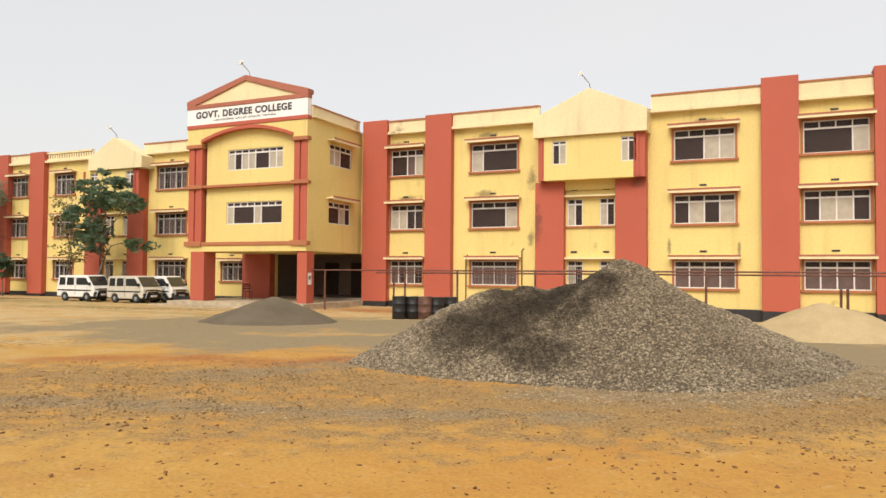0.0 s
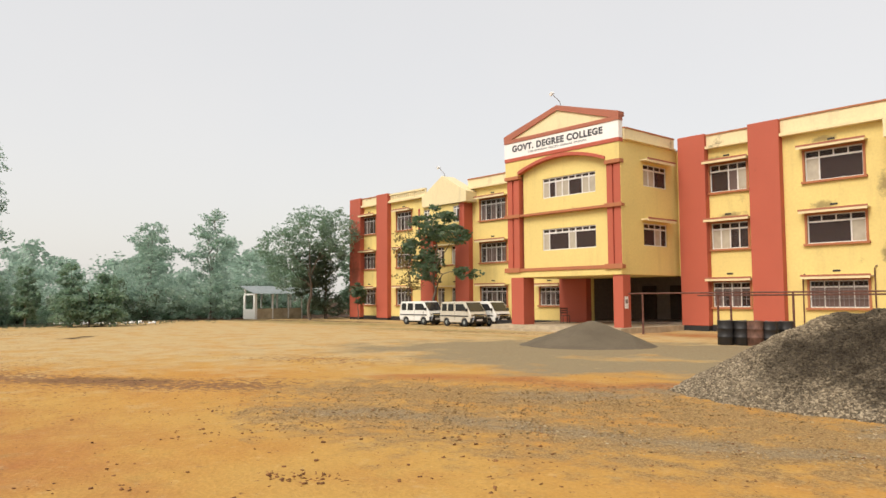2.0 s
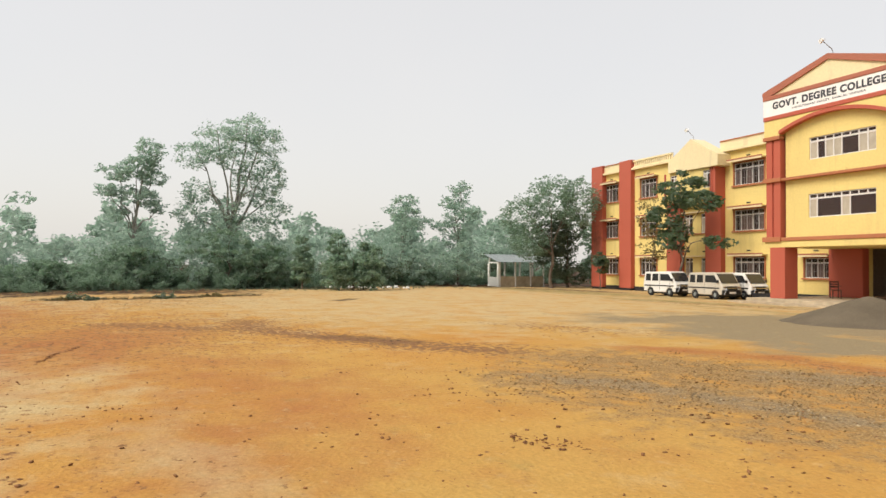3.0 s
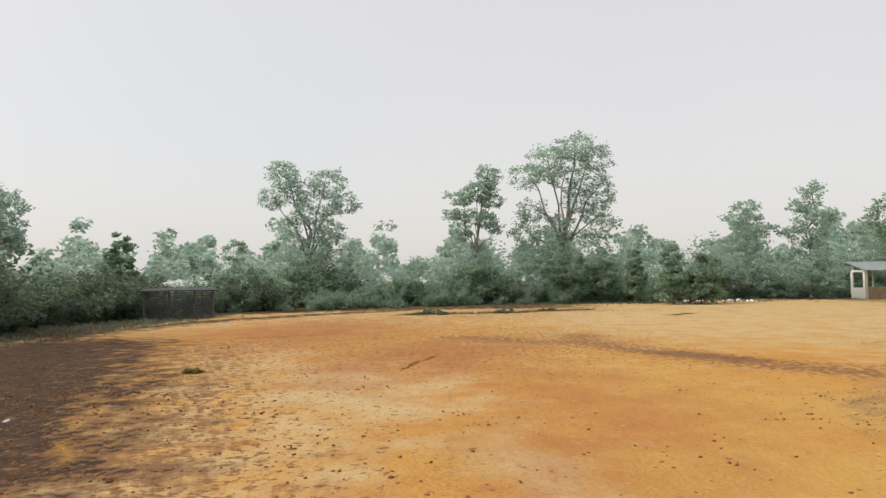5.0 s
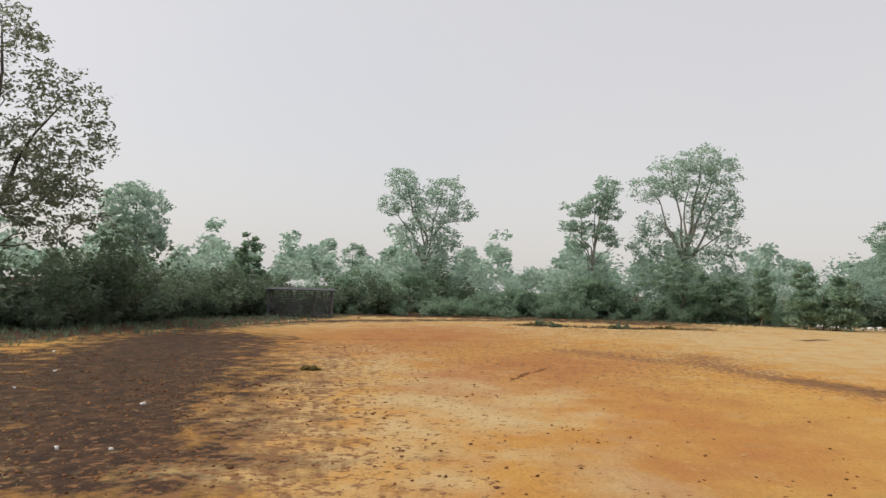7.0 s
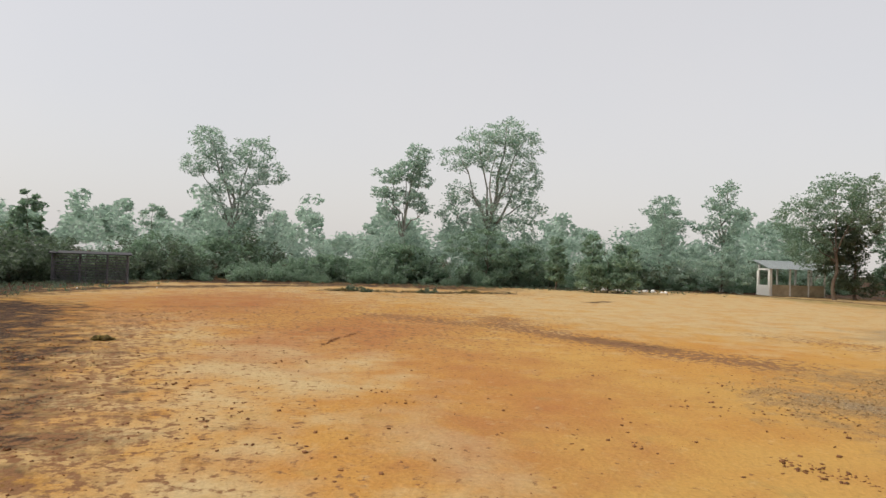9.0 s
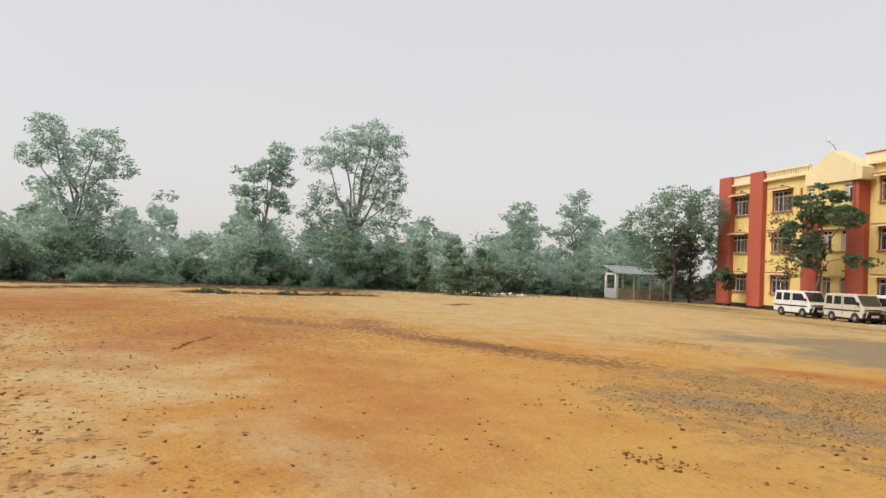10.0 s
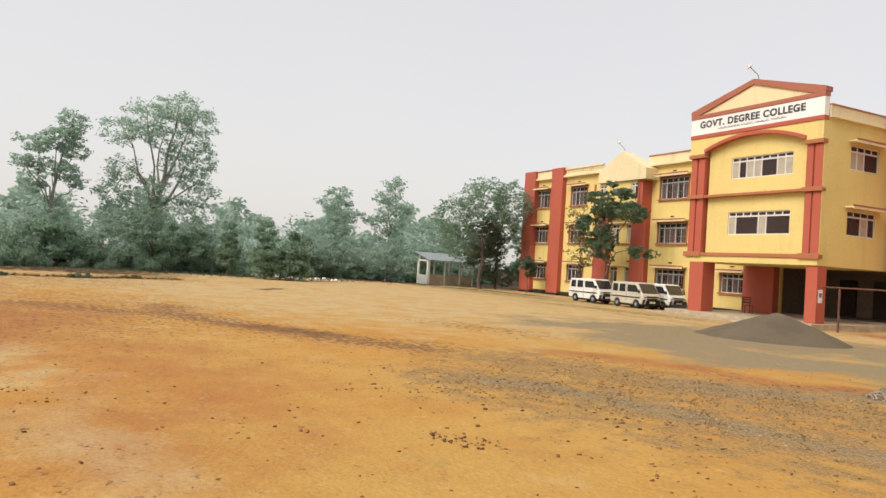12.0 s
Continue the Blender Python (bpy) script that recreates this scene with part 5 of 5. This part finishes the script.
# ---- vans ----
def van(label, at, paint):
    """A small one-box van, nose along +x, wheels on z = 0, centred between the axles."""
    v = thing("van", label, "van", at, "vans parked by the building")
    hw = 0.7
    outline = [(-1.62, 0.32), (-1.66, 0.75), (-1.62, 1.0), (-1.5, 1.55), (-1.38, 1.63), (0.75, 1.66), (0.98, 1.59), (1.46, 0.97), (1.58, 0.86), (1.63, 0.7), (1.64, 0.34), (1.3, 0.3), (1.22, 0.42), (1.12, 0.54), (0.94, 0.58), (0.76, 0.54), (0.66, 0.42), (0.62, 0.27), (-0.62, 0.27), (-0.66, 0.42), (-0.76, 0.54), (-0.94, 0.58), (-1.12, 0.54), (-1.22, 0.42), (-1.26, 0.3)]
    part("body", Mesh().prism(outline, -hw, hw), paint, v, bevel=0.05)
    glass = BLACK_GLASS
    for sgn in (-1, 1):
        y0, y1 = sorted((sgn * (hw + 0.002), sgn * (hw + 0.014)))
        for a, b in ((-1.4, -0.88), (-0.74, -0.13)):
            part("side_window", Mesh().prism([(a, 1.02), (b, 1.02), (b, 1.5), (a + 0.06, 1.5)], y0, y1), glass, v)
        part("side_window", Mesh().prism([(0.09, 1.04), (1.22, 1.04), (0.89, 1.48), (0.09, 1.48)], y0, y1), glass, v)
        part("side_stripe", Mesh().box(-1.55, 1.35, *sorted((sgn * (hw + 0.002), sgn * (hw + 0.012))), 0.66, 0.74), BLACK_PLASTIC, v, "dark side moulding")
        part("door_gap", Mesh().box(-0.02, 0.0, *sorted((sgn * (hw + 0.001), sgn * (hw + 0.006))), 0.4, 1.55).box(0.98, 0.995, *sorted((sgn * (hw + 0.001), sgn * (hw + 0.006))), 0.62, 1.0), BLACK_PLASTIC, v)
        part("mirror", Mesh().box(1.2, 1.32, *sorted((sgn * (hw + 0.01), sgn * (hw + 0.16))), 1.02, 1.2), BLACK_PLASTIC, v, bevel=0.02)
        part("headlight", Mesh().box(1.46, 1.625, *sorted((sgn * 0.42, sgn * 0.64)), 0.62, 0.8), CHROME, v, "clear headlight", bevel=0.02)
        for x in (-0.94, 0.94):
            yc = sgn * (hw - 0.09)
            wheel = part("wheel", Mesh().tube([(x, yc - 0.08, 0.28), (x, yc + 0.08, 0.28)], 0.17, 18), BLACK_PLASTIC, v)
            tyre = Mesh()
            tyre.weld = True
            for i in range(20):
                q0, q1 = 2 * math.pi * i / 20, 2 * math.pi * (i + 1) / 20
                rim_o, rim_i = 0.285, 0.172
                tyre.v += [(x + r * math.cos(q), yc + s, 0.285 + r * math.sin(q)) for q in (q0, q1) for r, s in ((rim_i, -0.075), (rim_o - 0.02, -0.08), (rim_o, -0.05), (rim_o, 0.05), (rim_o - 0.02, 0.08), (rim_i, 0.075))]
                k = len(tyre.v) - 12
                tyre.f += [(k + j, k + j + 1, k + 7 + j, k + 6 + j) for j in range(5)]
            part("tyre", tyre, RUBBER, wheel, smooth=True)
            yo = yc + sgn * 0.085
            part("rim", Mesh().tube([(x, yc, 0.285), (x, yo, 0.285)], [0.17, 0.12], 16), SHEET, wheel, "grey steel rim")
    part("windscreen", Mesh().prism([(1.005, 1.565), (1.435, 1.005), (1.46, 1.02), (1.03, 1.58)], -0.6, 0.6), glass, v, "dark windscreen")
    part("rear_window", Mesh().prism([(-1.63, 1.05), (-1.515, 1.5), (-1.535, 1.505), (-1.65, 1.05)], -0.55, 0.55), glass, v)
    part("bumper", Mesh().box(1.52, 1.7, -0.7, 0.7, 0.28, 0.6), BLACK_PLASTIC, v, "black front bumper", bevel=0.04)
    part("bumper", Mesh().box(-1.72, -1.58, -0.7, 0.7, 0.32, 0.5), BLACK_PLASTIC, v, "black rear bumper", bevel=0.04)
    part("grille", Mesh().box(1.5, 1.645, -0.41, 0.41, 0.61, 0.82), BLACK_PLASTIC, v)
    part("bull_bar", Mesh().tube([(1.72, -0.62, 0.34), (1.76, -0.5, 0.72), (1.76, 0.5, 0.72), (1.72, 0.62, 0.34)], 0.028), CHROME, v, "bright nudge bar")
    part("number_plate", Mesh().box(1.701, 1.712, -0.24, 0.24, 0.38, 0.5), SIGN_WHITE, v, "white number plate with plain bars")
    part("underbody", Mesh().box(-1.3, 1.3, -0.58, 0.58, 0.16, 0.269), BLACK_PLASTIC, v)
    return v


BLACK_GLASS = simple("tinted_car_glass", (0.03, 0.03, 0.032), 0.12, vary=0.05, grain=0)
BLACK_GLASS.node_tree.nodes["Principled BSDF"].inputs["Specular IOR Level"].default_value = 0.7
VAN_WHITE = simple("white_car_paint", (0.72, 0.71, 0.68), 0.35, vary=0.04, scale=2, grain=0)
VAN_SILVER = simple("dusty_silver_beige_paint", (0.60, 0.56, 0.48), 0.35, 0.2, 0.06, 2, 0)
for lb, x, y, turn, paint in (("white passenger van parked by the building", -38.15, 31.0, 2, VAN_WHITE), ("dusty silver-beige passenger van", -34.0, 31.0, -3, VAN_SILVER), ("white passenger van beside the porch", -33.7, 32.75, 0, VAN_WHITE)):
    van(lb, pose(x, y, float(ground_z(x, y)), 0, 0, turn), paint).scale = (0.95, 0.95, 0.95)


# ---- loose things before the building ----
def drum(label, x, y, mat, turn):
    d = thing("drum", label, "drum", pose(x, y, float(ground_z(x, y)), 0, 0, turn), "drums by the gravel heap")
    prof = [(0.0, 0.27), (0.02, 0.285), (0.28, 0.28), (0.3, 0.295), (0.32, 0.28), (0.58, 0.28), (0.6, 0.295), (0.62, 0.28), (0.86, 0.285), (0.88, 0.29)]
    part("shell", Mesh().tube([(0, 0, z) for z, r in prof], [r for z, r in prof], 24), mat, d, smooth=True)
    part("lid", Mesh().tube([(0, 0, 0.881), (0, 0, 0.886)], 0.262, 24), BLACK_PLASTIC, d)
    part("bung", Mesh().tube([(0.15, 0, 0.886), (0.15, 0, 0.91)], 0.035, 10), BAR, d)


TAR = simple("tarry_black_steel", (0.02, 0.018, 0.018), 0.5, 0.2, 0.4, 4)
RUST = simple("rusty_brown_steel", (0.13, 0.065, 0.045), 0.7, 0.2, 0.5, 4)
for i, (x, y, mt) in enumerate(((-13.3, 25.0, TAR), (-12.85, 25.3, TAR), (-12.4, 25.4, RUST), (-12.05, 25.75, TAR), (-11.75, 26.4, TAR))):
    drum("rusty brown steel drum on the ground" if mt is RUST else "tar-black steel drum on the ground", x, y, mt, i * 50)

rail = thing("pipe_rail", "long brown double pipe rail on posts before the building", "railing")
RY = 30.4
part("rail", Mesh().tube([(-21.2, RY, 1.79), (6.0, RY, 1.82)], 0.035), PIPE, rail)
part("rail", Mesh().tube([(-17.5, RY + 0.05, 1.68), (6.0, RY + 0.05, 1.7)], 0.035), PIPE, rail)
for x in (-20.4, -13.2, -9.5, -2.47, 4.0):
    part("post", Mesh().tube([(x, RY + 0.02, float(ground_z(x, RY)) - 0.05), (x, RY + 0.02, 1.8)], 0.05), PIPE, rail)
for x in (-16.5, -15.9):
    part("post", Mesh().tube([(x, RY + 0.02, float(ground_z(x, RY)) - 0.05), (x, RY + 0.02, 1.72)], 0.05), PIPE, rail)
for x in (2.0, 2.2):
    q = thing("stake", "short brown iron stake in the ground", "stake", pose(x, 27.5, float(ground_z(x, 27.5))), "iron stakes")
    part("shaft", Mesh().tube([(0, 0, -0.1), (0.01, 0, 1.55)], 0.045), PIPE, q)

chair = thing("chair", "dark wooden chair beside the entrance", "chair", pose(-27.55, 33.2, 0.1, 0, 0, 60))
part("seat", Mesh().box(-0.22, 0.22, -0.21, 0.21, 0.42, 0.46), WOODEN, chair, bevel=0.01)
for sx in (-0.2, 0.2):
    part("leg", Mesh().box(sx - 0.02, sx + 0.02, -0.2, -0.16, 0, 0.419), WOODEN, chair)
    part("leg", Mesh().box(sx - 0.02, sx + 0.02, 0.17, 0.21, 0, 0.9), WOODEN, chair)
    part("armrest", Mesh().box(sx - 0.025, sx + 0.025, -0.2, 0.169, 0.64, 0.67), WOODEN, chair)
for z in (0.6, 0.74, 0.86):
    part("back_slat", Mesh().box(-0.179, 0.179, 0.175, 0.2, z - 0.03, z + 0.03), WOODEN, chair)
notice = thing("notice", "small white notice on the red porch pillar", "notice", pose(-21.35, 30.45, 1.35, 0, 0, 90))
part("sheet", Mesh().box(-0.15, 0.15, -0.012, -0.002, -0.3, 0.3), TARP, notice)
part("print", Mesh().box(-0.1, 0.1, -0.015, -0.0125, -0.05, 0.15), BAR, notice)
trough = thing("trough", "low black plastic trough beside the van", "trough", pose(-31.0, 32.2, float(ground_z(-31, 32.2))))
part("shell", Mesh().box(-0.9, 0.9, -0.3, -0.24, 0, 0.42).box(-0.9, 0.9, 0.24, 0.3, 0, 0.42).box(-0.9, -0.84, -0.24, 0.24, 0, 0.42).box(0.84, 0.9, -0.24, 0.24, 0, 0.42).box(-0.84, 0.84, -0.24, 0.24, 0, 0.05), BLACK_PLASTIC, trough)

# ---- shed by the far end of the building ----
sx, sy = -58.3, 28.2
shed = thing("open_shed", "open shed with white end wall and grey tin roof", "shed", pose(sx, sy, float(ground_z(sx, sy)), 0, 0, 9))
eh = wall_mesh(-0.85, 0.85, 0, 2.2, [(-0.6, 0.6, 0.85, 2.05)], 0.1)
part("end_wall", eh, WHITE_WALL, shed, "white end wall with a window opening").matrix_basis = pose(0, 0, 0, 0, 0, 0)
roof = Mesh()
for i in range(22):
    x = -0.2 + i * 0.25
    roof.face([(-1.15, x, 2.85), (-1.15, x + 0.125, 2.88), (1.15, x + 0.125, 2.18), (1.15, x, 2.15)])
    roof.face([(-1.15, x + 0.125, 2.88), (-1.15, x + 0.25, 2.85), (1.15, x + 0.25, 2.15), (1.15, x + 0.125, 2.18)])
rf = part("roof", roof, SHEET, shed, "corrugated grey tin roof")
sol = rf.modifiers.new("thick", "SOLIDIFY")
sol.thickness = 0.02
for y in (0.1, 1.8, 3.5, 5.0):
    for x in (-0.8, 0.8):
        part("post", Mesh().box(x - 0.06, x + 0.06, y, y + 0.12, 0, 2.7 if x < 0 else 2.24), WHITE_WALL, shed)
part("low_wall", Mesh().box(0.76, 0.84, 0.25, 5.0, 0, 0.9).box(-0.84, -0.76, 0.25, 5.0, 0, 0.55), CONCRETE, shed)

# ---- bamboo hut by the shrubs ----
hx, hy = -36.2, -16.1
hut = thing("bamboo_hut", "low slatted grey bamboo hut with flat roof", "hut", pose(hx, hy, float(ground_z(hx, hy)) - 0.08, 0, 0, 113.0))
for x in (-1.68, -0.5, 0.75, 1.68):
    for y in (0.0, 1.5):
        part("post", Mesh().tube([(x, y, 0), (x, y, 1.47 if y == 0 else 1.55)], 0.04), BAMBOO, hut)
for y in (-0.06, 1.55):
    for i in range(10):
        part("slat", Mesh().box(-1.7, 1.7, y, y + 0.018, 0.1 + i * 0.14, 0.13 + i * 0.14), BAMBOO, hut)
    for i in range(8):
        part("upright", Mesh().tube([(-1.6 + i * 0.46, y - 0.012, 0.02), (-1.6 + i * 0.46, y - 0.012, 1.45)], 0.012, 5), BAMBOO, hut)
for x in (-1.735, 1.717):
    for i in range(10):
        part("slat", Mesh().box(x, x + 0.018, 0.0, 1.5, 0.1 + i * 0.14, 0.13 + i * 0.14), BAMBOO, hut)
part("roof", Mesh().prism([(-1.85, 1.5), (1.85, 1.5), (1.85, 1.55), (-1.85, 1.55)], -0.2, 1.8), DARK_THATCH, hut, "dark flat roof").matrix_basis = pose(0, 0, 0, 3, 0, 0)

# ---- brushwood, rubble and litter ----
rr = random.Random(4)
for j, (x, y, n, r) in enumerate(((-11.9, -14.6, 90, 1.4), (-10.4, -11.9, 10, 0.9))):
    b = thing("brushwood", "pile of dark dead branches on the ground", "branches", pose(x, y, float(ground_z(x, y))))
    for i in range(n):
        a, q = rr.uniform(0, 6.28), rr.uniform(0, r * 0.6)
        dx, dy, ln = math.cos(a), math.sin(a), rr.uniform(0.5, 1.5) * r
        h = rr.uniform(0.05, 0.5) * r
        px_, py_ = rr.uniform(-q, q), rr.uniform(-q, q)
        part("branch", Mesh().tube([(px_ - dx * ln / 2, py_ - dy * ln / 2, max(0.02, h - 0.2)), (px_, py_, h + rr.uniform(-0.05, 0.15)), (px_ + dx * ln / 2, py_ + dy * ln / 2, max(0.02, h + rr.uniform(-0.3, 0.2)))], [0.022, 0.016, 0.006], 5), WOODEN, b)
for i in range(34):
    q = i / 33
    x, y = -53.5 + 3.2 * q + rr.uniform(-0.4, 0.4), 12.0 + 5.6 * q + rr.uniform(-0.3, 0.3)
    s = rr.uniform(0.05, 0.16)
    me = stones_mesh("rubble_block", np.zeros((1, 3)), np.array([s]), TARP, 300 + i)
    ob = tagged(new("rubble_block", me), "pale broken rubble block at the field edge", "rubble", "rubble row")
    ob.location = (x, y, float(ground_z(x, y)) + s * 0.3)
for i, (x, y) in enumerate(((-14.4, -12.45), (-14.2, -12.3), (-8.86, -6.19), (-6.24, -5.3), (-6.36, -4.77), (-31.08, -14.7), (-31.4, -14.5), (-9.4, -8.8), (-11.5, -9.9), (-33.8, -12.0))):
    s = rr.uniform(0.02, 0.04)
    ob = tagged(new("litter", stones_mesh("litter", np.zeros((1, 3)), np.array([s]), TARP, 400 + i)), "crumpled white scrap lying on the soil", "litter", "litter on the field")
    ob.location = (x, y, float(ground_z(x, y)) + s * 0.3)
for i, (x, y, s, mt) in enumerate(((-37.3, -3.9, 0.26, LEAF_DRY), (-37.5, -3.2, 0.45, LEAF_SHRUB), (-37.0, -2.6, 0.3, LEAF_SHRUB), (-37.8, 0.55, 0.45, LEAF_SHRUB), (-38.0, 0.2, 0.25, LEAF_DRY), (-39.5, 2.6, 0.22, LEAF_DRY), (-39.3, 3.1, 0.3, LEAF_DRY), (-13.8, -5.88, 0.15, LEAF_DRY))):
    tree("low straggling weed clump on the bare field", x, y, s, [(0, 0, s * 0.45, s * 1.0, s * 1.2, s * 0.4)], 26, 12, 0.07, mt, BARK, 0.012, 500 + i, s * 0.28, "shrub", "weed_clump", bare=0.0)
